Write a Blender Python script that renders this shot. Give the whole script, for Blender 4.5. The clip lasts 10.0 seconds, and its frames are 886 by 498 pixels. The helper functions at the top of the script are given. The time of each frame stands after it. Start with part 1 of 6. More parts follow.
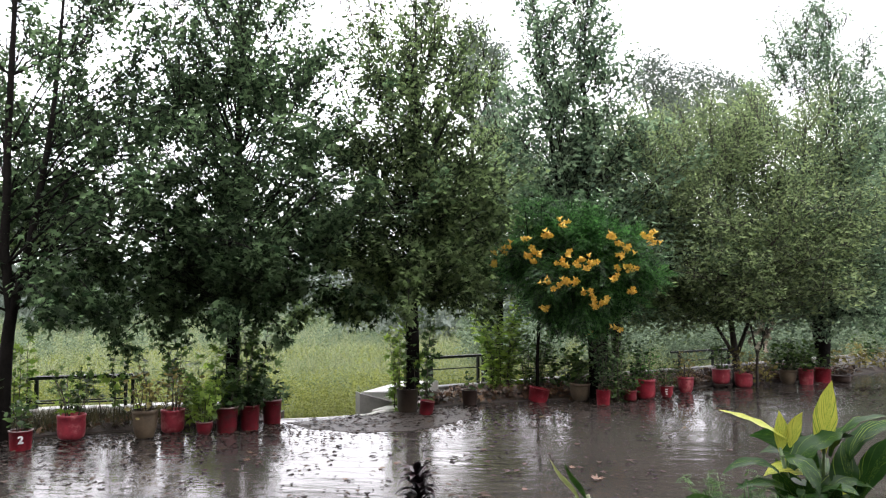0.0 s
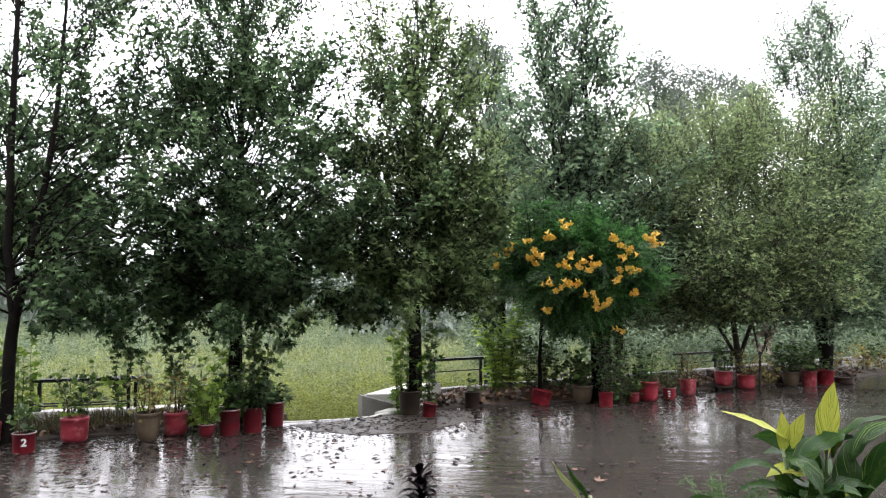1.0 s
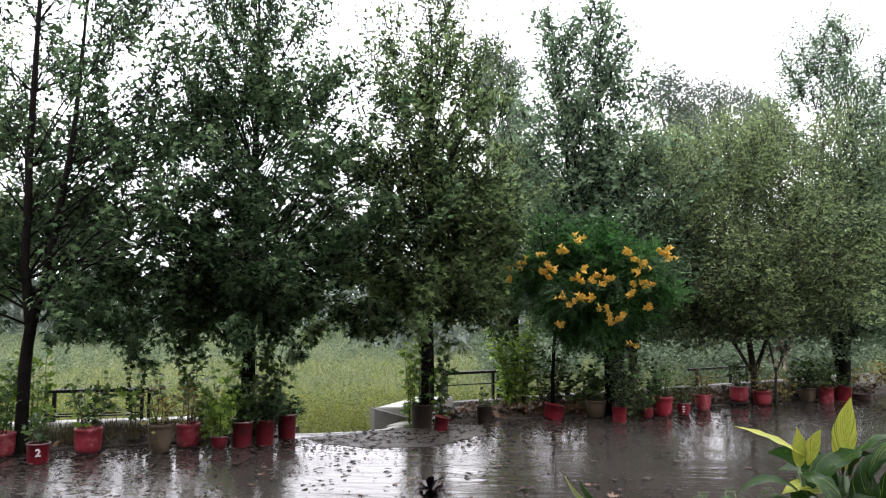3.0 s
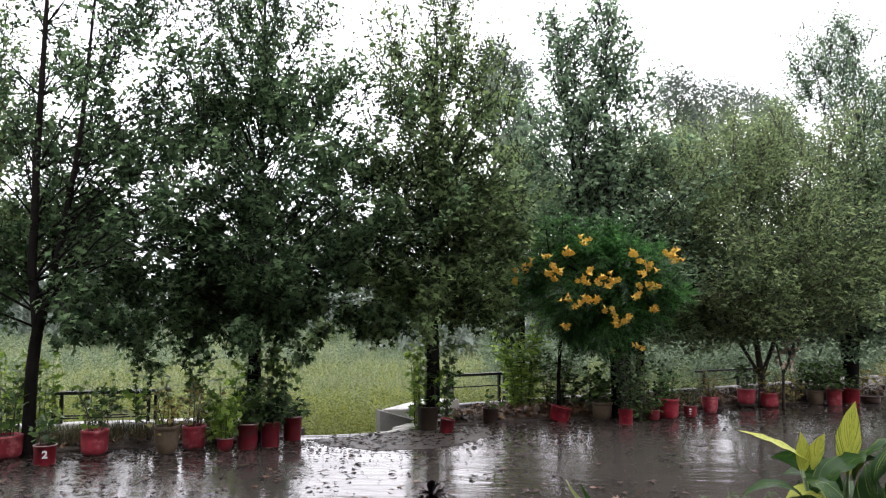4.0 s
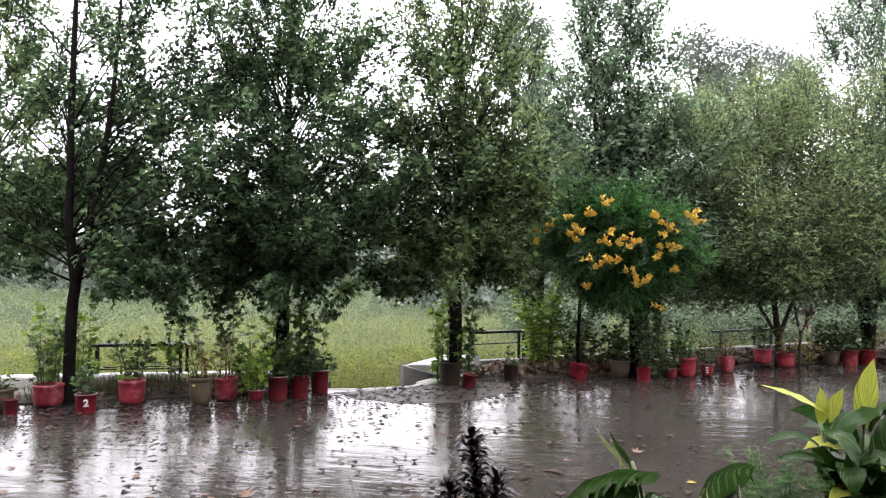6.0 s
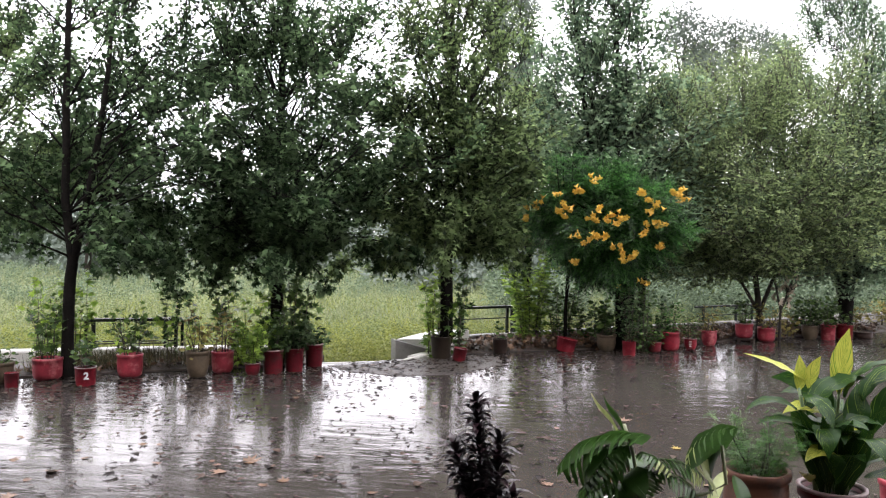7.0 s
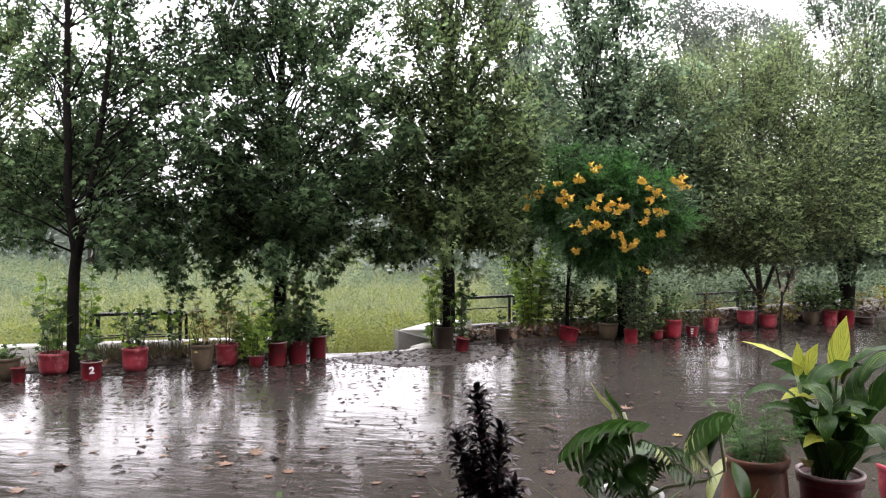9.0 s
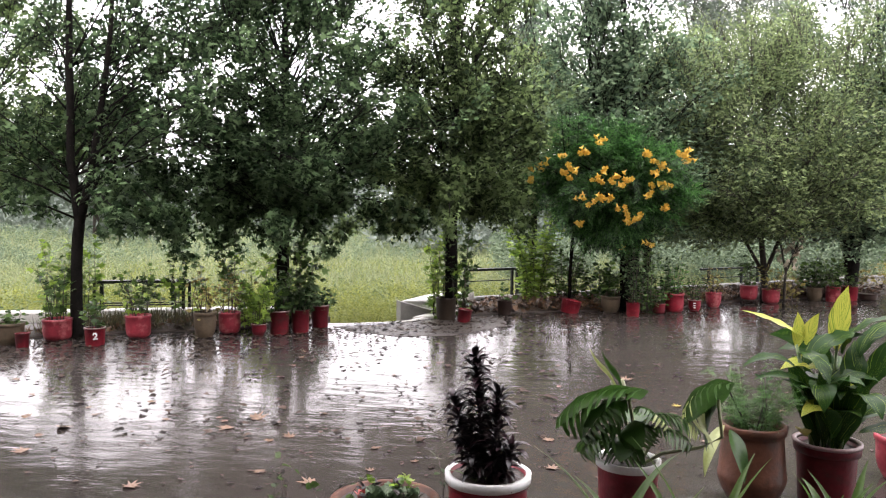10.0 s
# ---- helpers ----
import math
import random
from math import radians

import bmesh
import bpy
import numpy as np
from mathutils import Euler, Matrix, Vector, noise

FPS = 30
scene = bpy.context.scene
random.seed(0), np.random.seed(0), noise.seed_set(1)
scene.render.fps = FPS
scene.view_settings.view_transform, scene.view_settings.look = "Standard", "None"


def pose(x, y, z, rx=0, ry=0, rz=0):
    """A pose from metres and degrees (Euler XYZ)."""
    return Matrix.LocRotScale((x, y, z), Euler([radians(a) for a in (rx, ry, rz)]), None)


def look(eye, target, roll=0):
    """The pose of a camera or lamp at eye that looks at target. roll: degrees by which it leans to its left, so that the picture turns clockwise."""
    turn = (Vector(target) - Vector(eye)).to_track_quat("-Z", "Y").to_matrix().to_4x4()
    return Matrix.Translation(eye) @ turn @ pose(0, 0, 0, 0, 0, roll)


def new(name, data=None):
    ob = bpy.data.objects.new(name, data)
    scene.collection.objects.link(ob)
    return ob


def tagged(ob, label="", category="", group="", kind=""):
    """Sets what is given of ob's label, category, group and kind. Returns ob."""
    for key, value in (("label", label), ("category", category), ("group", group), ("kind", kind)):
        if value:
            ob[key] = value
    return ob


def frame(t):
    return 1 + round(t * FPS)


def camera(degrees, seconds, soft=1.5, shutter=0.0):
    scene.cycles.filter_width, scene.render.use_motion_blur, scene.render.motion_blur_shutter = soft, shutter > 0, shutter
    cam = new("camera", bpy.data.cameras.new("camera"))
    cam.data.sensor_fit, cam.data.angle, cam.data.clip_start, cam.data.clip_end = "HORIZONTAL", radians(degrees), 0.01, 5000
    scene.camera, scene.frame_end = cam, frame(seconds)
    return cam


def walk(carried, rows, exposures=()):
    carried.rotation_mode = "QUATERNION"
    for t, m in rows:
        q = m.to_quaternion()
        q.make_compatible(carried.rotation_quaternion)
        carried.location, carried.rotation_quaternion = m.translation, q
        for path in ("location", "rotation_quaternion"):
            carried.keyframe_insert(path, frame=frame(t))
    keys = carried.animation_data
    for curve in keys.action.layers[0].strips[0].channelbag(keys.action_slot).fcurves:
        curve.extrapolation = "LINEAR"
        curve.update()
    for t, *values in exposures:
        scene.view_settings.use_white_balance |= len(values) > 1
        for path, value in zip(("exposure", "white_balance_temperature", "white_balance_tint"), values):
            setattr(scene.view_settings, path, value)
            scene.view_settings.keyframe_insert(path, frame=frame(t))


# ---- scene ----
cam = camera(60.9, 10.0, 1.2)
PATH = [
    (0, (0.138, 0.858, 1.632), (-0.194, 2.827, 1.741), -0.2),
    (0.5, (0.133, 0.844, 1.637), (-0.205, 2.812, 1.745), -0.2),
    (1, (0.141, 0.852, 1.627), (-0.197, 2.82, 1.743), -0.3),
    (1.5, (0.134, 0.856, 1.641), (-0.201, 2.825, 1.752), -0.1),
    (2, (0.134, 0.852, 1.644), (-0.228, 2.815, 1.771), -0.0),
    (2.5, (0.135, 0.85, 1.622), (-0.235, 2.81, 1.766), -0.0),
    (4, (0.174, 0.858, 1.633), (-0.218, 2.814, 1.788), 0.0),
    (4.5, (0.158, 0.834, 1.645), (-0.249, 2.788, 1.759), -0.2),
    (5, (0.153, 0.834, 1.632), (-0.246, 2.792, 1.725), -0.6),
    (5.5, (0.117, 0.823, 1.615), (-0.316, 2.776, 1.649), 0.0),
    (5.7, (0.109, 0.779, 1.628), (-0.324, 2.731, 1.687), 0.3),
    (6.8, (0.049, 0.449, 1.628), (-0.374, 2.404, 1.612), 1.0),
    (7, (0.04, 0.454, 1.616), (-0.35, 2.416, 1.602), 0.6),
    (7.5, (0.039, 0.435, 1.615), (-0.345, 2.398, 1.606), 0.9),
    (8, (0.047, 0.43, 1.635), (-0.375, 2.385, 1.629), 0.1),
    (8.5, (0.066, 0.435, 1.626), (-0.346, 2.392, 1.623), 0.0),
    (9, (0.06, 0.419, 1.634), (-0.336, 2.379, 1.592), -0.1),
    (9.5, (0.061, 0.42, 1.61), (-0.367, 2.373, 1.54), 0.5),
    (10, (0.078, 0.435, 1.584), (-0.329, 2.391, 1.475), 0.5),
]
# seconds, stops, kelvin, tint: the camera brightens as it tilts down
EXPOSURE = ((0, 0.05, 6500, 17), (1, 0.09, 6500, 17), (2, 0.0, 6480, 17), (2.5, -0.15, 6450, 17), (4.5, -0.23, 6470, 18), (5, -0.24, 6470, 18), (5.5, 0.08, 6520, 19), (7, 0.2, 6560, 20), (8.5, 0.19, 6620, 21), (9.5, 0.25, 6680, 21), (10, 0.43, 6740, 22))
SKY = 0.29
walk(cam, [(t, look(eye, aim, roll)) for t, eye, aim, roll in PATH], EXPOSURE)

# ---- world and sun: overcast, raining ----
world = bpy.data.worlds.new("overcast_sky")
scene.world = world
world.use_nodes = True
wn, wl = world.node_tree.nodes, world.node_tree.links
wn.clear()
sky = wn.new("ShaderNodeTexSky")
sky.sky_type, sky.sun_disc = "NISHITA", False
sky.sun_elevation, sky.sun_rotation = radians(55), radians(200)
sky.air_density, sky.dust_density, sky.ozone_density = 1.0, 4.0, 1.0
grey = wn.new("ShaderNodeHueSaturation")
grey.inputs["Saturation"].default_value = 0.12
cloud = wn.new("ShaderNodeMix")
cloud.data_type = "RGBA"
cloud.inputs["Factor"].default_value = 0.85
up = wn.new("ShaderNodeTexCoord")
height = wn.new("ShaderNodeSeparateXYZ")
zenith = wn.new("ShaderNodeMapRange")
zenith.inputs["From Min"].default_value, zenith.inputs["From Max"].default_value = 0.0, 1.0
zenith.inputs["To Min"].default_value, zenith.inputs["To Max"].default_value = 0.78, 1.32
tint = wn.new("ShaderNodeMix")
tint.data_type, tint.blend_type = "RGBA", "MULTIPLY"
tint.inputs["Factor"].default_value = 1.0
tint.inputs["A"].default_value = (14.6, 15.0, 15.4, 1)
wl.new(up.outputs["Generated"], height.inputs[0])
wl.new(height.outputs["Z"], zenith.inputs["Value"])
wl.new(zenith.outputs[0], tint.inputs["B"])
wl.new(tint.outputs["Result"], cloud.inputs["B"])
back = wn.new("ShaderNodeBackground")
back.inputs["Strength"].default_value = SKY
wout = wn.new("ShaderNodeOutputWorld")
wl.new(sky.outputs["Color"], grey.inputs["Color"])
wl.new(grey.outputs["Color"], cloud.inputs["A"])
wl.new(cloud.outputs["Result"], back.inputs["Color"])
wl.new(back.outputs["Background"], wout.inputs["Surface"])
sun = new("sun", bpy.data.lights.new("sun", "SUN"))
sun.data.energy, sun.data.angle, sun.data.color = 0.6, radians(40), (1.0, 0.97, 0.93)
sun.matrix_world = look((6, 26, 34), (0, 8, 0))


# ---- materials ----
def material(name, low, high, scale=6.0, rough=0.5, metal=0.0, bump=0.0, fine=60.0, island=0.0, thin=0.0, bright=1.0, spec=0.5, coat=0.0):
    """A surface that varies between two colours at two scales; island: how far it varies piece by piece; thin: share of light that passes through, bright: how much paler the leaf is against the light."""
    m = bpy.data.materials.new(name)
    m.use_nodes = True
    nodes, links = m.node_tree.nodes, m.node_tree.links
    bsdf = nodes["Principled BSDF"]
    coord = nodes.new("ShaderNodeTexCoord")
    big, small = nodes.new("ShaderNodeTexNoise"), nodes.new("ShaderNodeTexNoise")
    for n, s, d in ((big, scale, 4), (small, fine, 3)):
        n.inputs["Scale"].default_value, n.inputs["Detail"].default_value = s, d
        links.new(coord.outputs["Object"], n.inputs["Vector"])
    mix = nodes.new("ShaderNodeMath")
    mix.operation = "MULTIPLY_ADD"
    mix.inputs[1].default_value = 0.35
    links.new(small.outputs["Fac"], mix.inputs[0])
    mul = nodes.new("ShaderNodeMath")
    mul.operation = "MULTIPLY"
    mul.inputs[1].default_value = 0.65
    links.new(big.outputs["Fac"], mul.inputs[0])
    links.new(mul.outputs[0], mix.inputs[2])
    value = mix.outputs[0]
    if island:
        geo = nodes.new("ShaderNodeNewGeometry")
        add = nodes.new("ShaderNodeMath")
        add.operation = "MULTIPLY_ADD"
        add.inputs[1].default_value = island
        links.new(geo.outputs["Random Per Island"], add.inputs[0])
        shift = nodes.new("ShaderNodeMath")
        shift.operation = "SUBTRACT"
        shift.inputs[1].default_value = island / 2
        links.new(value, shift.inputs[0])
        links.new(shift.outputs[0], add.inputs[2])
        value = add.outputs[0]
    ramp = nodes.new("ShaderNodeValToRGB")
    ramp.color_ramp.elements[0].position, ramp.color_ramp.elements[0].color = 0.3, (*low, 1)
    ramp.color_ramp.elements[1].position, ramp.color_ramp.elements[1].color = 0.7, (*high, 1)
    links.new(value, ramp.inputs[0])
    links.new(ramp.outputs[0], bsdf.inputs["Base Color"])
    bsdf.inputs["Roughness"].default_value, bsdf.inputs["Metallic"].default_value = rough, metal
    bsdf.inputs["Specular IOR Level"].default_value = spec
    bsdf.inputs["Coat Weight"].default_value = coat
    if bump:
        b = nodes.new("ShaderNodeBump")
        b.inputs["Strength"].default_value, b.inputs["Distance"].default_value = bump, 0.01
        links.new(small.outputs["Fac"], b.inputs["Height"])
        links.new(b.outputs["Normal"], bsdf.inputs["Normal"])
    if thin:
        tr = nodes.new("ShaderNodeBsdfTranslucent")
        gain = nodes.new("ShaderNodeMix")
        gain.data_type, gain.blend_type, gain.clamp_result = "RGBA", "MULTIPLY", True
        gain.inputs["Factor"].default_value, gain.inputs["B"].default_value = 1.0, (bright, bright, bright * 0.97, 1)
        links.new(ramp.outputs[0], gain.inputs["A"])
        links.new(gain.outputs["Result"], tr.inputs["Color"])
        ms = nodes.new("ShaderNodeMixShader")
        ms.inputs[0].default_value = thin
        links.new(bsdf.outputs[0], ms.inputs[1])
        links.new(tr.outputs[0], ms.inputs[2])
        links.new(ms.outputs[0], nodes["Material Output"].inputs["Surface"])
    return m


def striped_leaf(name, green, yellow, share):
    """A banana-like leaf with yellow bands along its side veins; across: 0 at the midrib, along: 0 at the stalk."""
    m = material(name, green, [c * 1.6 for c in green], 9, 0.36, bump=0.25, fine=34, thin=0.32, spec=0.16)
    nodes, links = m.node_tree.nodes, m.node_tree.links
    at = nodes.new("ShaderNodeAttribute")
    at.attribute_name = "along_across"
    sep = nodes.new("ShaderNodeSeparateXYZ")
    links.new(at.outputs["Vector"], sep.inputs[0])
    slant = nodes.new("ShaderNodeMath")
    slant.operation = "MULTIPLY_ADD"
    slant.inputs[1].default_value = -0.55
    links.new(sep.outputs["Y"], slant.inputs[0])
    links.new(sep.outputs["X"], slant.inputs[2])
    noise_node = nodes.new("ShaderNodeTexNoise")
    noise_node.noise_dimensions = "2D"
    noise_node.inputs["Scale"].default_value, noise_node.inputs["Detail"].default_value = 15, 2
    comb = nodes.new("ShaderNodeCombineXYZ")
    links.new(slant.outputs[0], comb.inputs[0])
    links.new(sep.outputs["Z"], comb.inputs[1])
    links.new(comb.outputs[0], noise_node.inputs["Vector"])
    step = nodes.new("ShaderNodeValToRGB")
    step.color_ramp.elements[0].position, step.color_ramp.elements[1].position = share - 0.03, share + 0.03
    links.new(noise_node.outputs["Fac"], step.inputs[0])
    mix = nodes.new("ShaderNodeMix")
    mix.data_type = "RGBA"
    links.new(step.outputs[0], mix.inputs["Factor"])
    ramp = [n for n in nodes if n.bl_idname == "ShaderNodeValToRGB" and n != step][0]
    links.new(ramp.outputs[0], mix.inputs["A"])
    mix.inputs["B"].default_value = (*yellow, 1)
    links.new(mix.outputs["Result"], nodes["Principled BSDF"].inputs["Base Color"])
    for n in nodes:
        if n.bl_idname == "ShaderNodeBsdfTranslucent":
            links.new(mix.outputs["Result"], n.inputs["Color"])
    return m


def wet_paving():
    """Dark old concrete under a thin, rippled film of rain."""
    m = material("wet_concrete", (0.0235, 0.02, 0.018), (0.052, 0.044, 0.0395), 0.7, 0.12, bump=0.0, fine=9)
    nodes, links = m.node_tree.nodes, m.node_tree.links
    bsdf = nodes["Principled BSDF"]
    bsdf.inputs["IOR"].default_value = 1.4
    bsdf.inputs["Coat Weight"].default_value, bsdf.inputs["Coat Roughness"].default_value, bsdf.inputs["Coat IOR"].default_value = 0.0, 0.3, 1.33
    coord = nodes.new("ShaderNodeTexCoord")
    ripple, grit, pool = (nodes.new("ShaderNodeTexNoise") for _ in range(3))
    stretch = nodes.new("ShaderNodeMapping")
    stretch.inputs["Rotation"].default_value = (0, 0, radians(-12))
    stretch.inputs["Scale"].default_value = (0.4, 1.0, 1.0)
    links.new(coord.outputs["Object"], stretch.inputs[0])
    broad = nodes.new("ShaderNodeTexNoise")
    for n, s, d in ((ripple, 9.5, 2.5), (grit, 46.0, 3.0), (pool, 1.1, 8.0), (broad, 4.5, 2.0)):
        n.inputs["Scale"].default_value, n.inputs["Detail"].default_value = s, d
    for n in (ripple, pool, broad, grit):
        links.new(stretch.outputs[0], n.inputs["Vector"])
    wet = nodes.new("ShaderNodeMapRange")
    wet.inputs["From Min"].default_value, wet.inputs["From Max"].default_value = 0.46, 0.51
    wet.inputs["To Min"].default_value, wet.inputs["To Max"].default_value = 0.18, 0.1
    links.new(pool.outputs["Fac"], wet.inputs["Value"])
    links.new(wet.outputs[0], bsdf.inputs["Roughness"])
    rough_part = nodes.new("ShaderNodeMapRange")
    rough_part.inputs["From Min"].default_value, rough_part.inputs["From Max"].default_value = 0.38, 0.6
    rough_part.inputs["To Min"].default_value, rough_part.inputs["To Max"].default_value = 1.0, 0.45
    links.new(pool.outputs["Fac"], rough_part.inputs["Value"])
    last = None
    for n, strength, deep in ((broad, 0.6, 0.009), (ripple, 0.7, 0.005), (grit, 0.4, 0.001)):
        b = nodes.new("ShaderNodeBump")
        b.inputs["Strength"].default_value, b.inputs["Distance"].default_value = strength, deep
        links.new(n.outputs["Fac"], b.inputs["Height"])
        if last:
            links.new(last.outputs[0], b.inputs["Normal"])
        if n == grit:
            links.new(rough_part.outputs[0], b.inputs["Strength"])
        last = b
    drops = nodes.new("ShaderNodeTexVoronoi")
    drops.inputs["Scale"].default_value = 4.5
    links.new(coord.outputs["Object"], drops.inputs["Vector"])
    wave, ring, fade, height = (nodes.new("ShaderNodeMath") for _ in range(4))
    wave.operation, wave.inputs[1].default_value = "MULTIPLY", 38.0
    ring.operation = "SINE"
    fade.operation, fade.use_clamp = "MULTIPLY_ADD", True
    fade.inputs[1].default_value, fade.inputs[2].default_value = -2.2, 1.0
    height.operation = "MULTIPLY"
    links.new(drops.outputs["Distance"], wave.inputs[0])
    links.new(wave.outputs[0], ring.inputs[0])
    links.new(drops.outputs["Distance"], fade.inputs[0])
    links.new(ring.outputs[0], height.inputs[0])
    links.new(fade.outputs[0], height.inputs[1])
    splash = nodes.new("ShaderNodeBump")
    splash.inputs["Strength"].default_value, splash.inputs["Distance"].default_value = 0.4, 0.0006
    links.new(height.outputs[0], splash.inputs["Height"])
    links.new(last.outputs[0], splash.inputs["Normal"])
    links.new(splash.outputs[0], bsdf.inputs["Normal"])
    return m


PAVING = wet_paving()
GREY_CONCRETE = material("dark_wet_concrete", (0.101, 0.0974, 0.0896), (0.224, 0.218, 0.202), 4, 0.5, bump=0.5)
CONCRETE = material("weathered_concrete", (0.4, 0.385, 0.35), (0.7, 0.69, 0.655), 3, 0.45, bump=0.5)
DAMP_CONCRETE = material("damp_concrete", (0.026, 0.021, 0.018), (0.068, 0.057, 0.05), 2.2, 0.5, bump=0.9, fine=26, spec=0.25)
SOIL = material("wet_soil", (0.0195, 0.0143, 0.0104), (0.0553, 0.0403, 0.0292), 5, 0.6, bump=0.8, fine=40)
FIELD = material("field_soil_and_moss", (0.06, 0.08, 0.026), (0.14, 0.17, 0.065), 0.8, 0.8, bump=0.6, fine=12)
BARK = material("wet_dark_bark", (0.003, 0.0027, 0.0024), (0.013, 0.011, 0.0095), 9, 0.8, spec=0.06, bump=0.8, fine=45)
PALE_BARK = material("grey_bark", (0.015, 0.012, 0.01), (0.045, 0.037, 0.03), 9, 0.7, spec=0.25, bump=0.8, fine=45)
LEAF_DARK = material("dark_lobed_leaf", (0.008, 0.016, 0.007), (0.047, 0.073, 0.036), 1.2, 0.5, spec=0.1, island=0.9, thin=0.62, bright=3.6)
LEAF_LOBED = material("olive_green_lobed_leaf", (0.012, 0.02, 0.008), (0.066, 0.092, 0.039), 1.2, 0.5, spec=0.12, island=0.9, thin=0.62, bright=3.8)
# greyed a little: haze over the right-hand crowns is put into this green
LEAF_MID = material("green_lobed_leaf", (0.028, 0.049, 0.03), (0.1, 0.142, 0.086), 1.2, 0.45, spec=0.22, island=0.8, thin=0.58, bright=3.0)
LEAF_OLIVE = material("olive_leaf", (0.032, 0.047, 0.022), (0.112, 0.146, 0.066), 1.2, 0.45, spec=0.22, island=0.9, thin=0.55, bright=2.9)
LEAF_FRESH = material("fresh_green_leaf", (0.065, 0.125, 0.018), (0.22, 0.33, 0.055), 2, 0.38, island=0.8, thin=0.5, bright=1.5)
LEAF_SHRUB = material("shrub_leaf", (0.018, 0.04, 0.012), (0.07, 0.12, 0.032), 2, 0.4, island=0.7, thin=0.35, bright=1.6, spec=0.2)
LEAF_DRYING = material("drying_leaf", (0.09, 0.078, 0.022), (0.23, 0.2, 0.06), 2, 0.5, island=0.8, thin=0.4, bright=1.4)
LEAF_FERNY = material("feathery_green_leaf", (0.006, 0.024, 0.006), (0.036, 0.095, 0.024), 3, 0.4, spec=0.4, island=0.9, thin=0.42, bright=3.2)
LEAF_FEATHER = material("bright_feathery_leaf", (0.018, 0.065, 0.012), (0.075, 0.19, 0.035), 3, 0.45, spec=0.3, island=0.7, thin=0.35)
# far leaves: distance haze is mixed into these two pale greens
LEAF_HAZED = material("haze_paled_leaf", (0.075, 0.108, 0.07), (0.16, 0.21, 0.135), 0.6, 0.7, spec=0.1, island=0.6, thin=0.3)
LEAF_HAZED_FAR = material("mist_paled_far_leaf", (0.095, 0.125, 0.1), (0.175, 0.21, 0.175), 0.3, 0.7, island=0.5, thin=0.2)
GRASS = material("meadow_grass", (0.115, 0.14, 0.022), (0.24, 0.27, 0.055), 0.9, 0.6, spec=0.2, island=0.6, thin=0.3)
# seeding grass, paled further to carry the haze over the far meadow
HAZED_GRASS = material("haze_paled_seeding_grass", (0.14, 0.16, 0.085), (0.24, 0.27, 0.15), 0.4, 0.7, spec=0.15, island=0.6, thin=0.3)
BED_GRASS = material("brown_green_bed_grass", (0.03, 0.034, 0.014), (0.115, 0.1, 0.045), 2, 0.6, island=0.8, thin=0.25)
# blue is raised here to grey the farther weeds, as haze would
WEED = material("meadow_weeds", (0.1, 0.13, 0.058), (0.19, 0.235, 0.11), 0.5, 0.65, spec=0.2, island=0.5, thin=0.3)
DRY = material("dry_fallen_leaf", (0.0292, 0.0145, 0.00662), (0.14, 0.0776, 0.0378), 4, 0.4, island=0.9)
WET_BITS = material("dark_wet_leaf_bits", (0.008, 0.006, 0.005), (0.05, 0.034, 0.024), 4, 0.5, island=0.9, spec=0.15)
PALE_DEAD = material("pale_dead_leaf", (0.25, 0.19, 0.14), (0.5, 0.42, 0.34), 12, 0.4, island=0.7, thin=0.3)
TAN = material("tan_fallen_leaf", (0.085, 0.05, 0.03), (0.22, 0.145, 0.1), 12, 0.4, island=0.6, bump=0.3, spec=0.25)
YELLOW_FALLEN = material("yellow_fallen_leaf", (0.21, 0.156, 0.024), (0.33, 0.252, 0.06), 12, 0.3, island=0.6)


def worn(m, tint, share, scale):
    """Scuffed patches where the paint has faded to another colour."""
    nodes, links = m.node_tree.nodes, m.node_tree.links
    bsdf = nodes["Principled BSDF"]
    was = bsdf.inputs["Base Color"].links[0].from_socket
    info, coord, add = nodes.new("ShaderNodeObjectInfo"), nodes.new("ShaderNodeTexCoord"), nodes.new("ShaderNodeVectorMath")
    links.new(coord.outputs["Object"], add.inputs[0])
    links.new(info.outputs["Random"], add.inputs[1])
    patch, step, mix = nodes.new("ShaderNodeTexNoise"), nodes.new("ShaderNodeMapRange"), nodes.new("ShaderNodeMix")
    patch.inputs["Scale"].default_value, patch.inputs["Detail"].default_value, patch.inputs["Roughness"].default_value = scale, 7, 0.65
    links.new(add.outputs[0], patch.inputs["Vector"])
    step.inputs["From Min"].default_value, step.inputs["From Max"].default_value = share, share + 0.12
    step.inputs["To Max"].default_value = 0.75
    links.new(patch.outputs["Fac"], step.inputs["Value"])
    mix.data_type = "RGBA"
    links.new(step.outputs[0], mix.inputs["Factor"])
    links.new(was, mix.inputs["A"])
    mix.inputs["B"].default_value = (*tint, 1)
    links.new(mix.outputs["Result"], bsdf.inputs["Base Color"])
    return m


RED_POT = worn(material("red_painted_pot", (0.085, 0.007, 0.011), (0.22, 0.016, 0.026), 6, 0.38, bump=0.2, fine=30, spec=0.22), (0.26, 0.06, 0.07), 0.56, 9)
FADED_RED = worn(material("faded_red_painted_pot", (0.12, 0.014, 0.02), (0.29, 0.036, 0.05), 5, 0.42, bump=0.25, fine=30, spec=0.22), (0.36, 0.12, 0.12), 0.52, 8)
DARK_RED = worn(material("dark_red_painted_pot", (0.0585, 0.00624, 0.00936), (0.133, 0.0109, 0.0172), 5, 0.35, bump=0.2, fine=30, spec=0.22), (0.05, 0.02, 0.018), 0.52, 8)
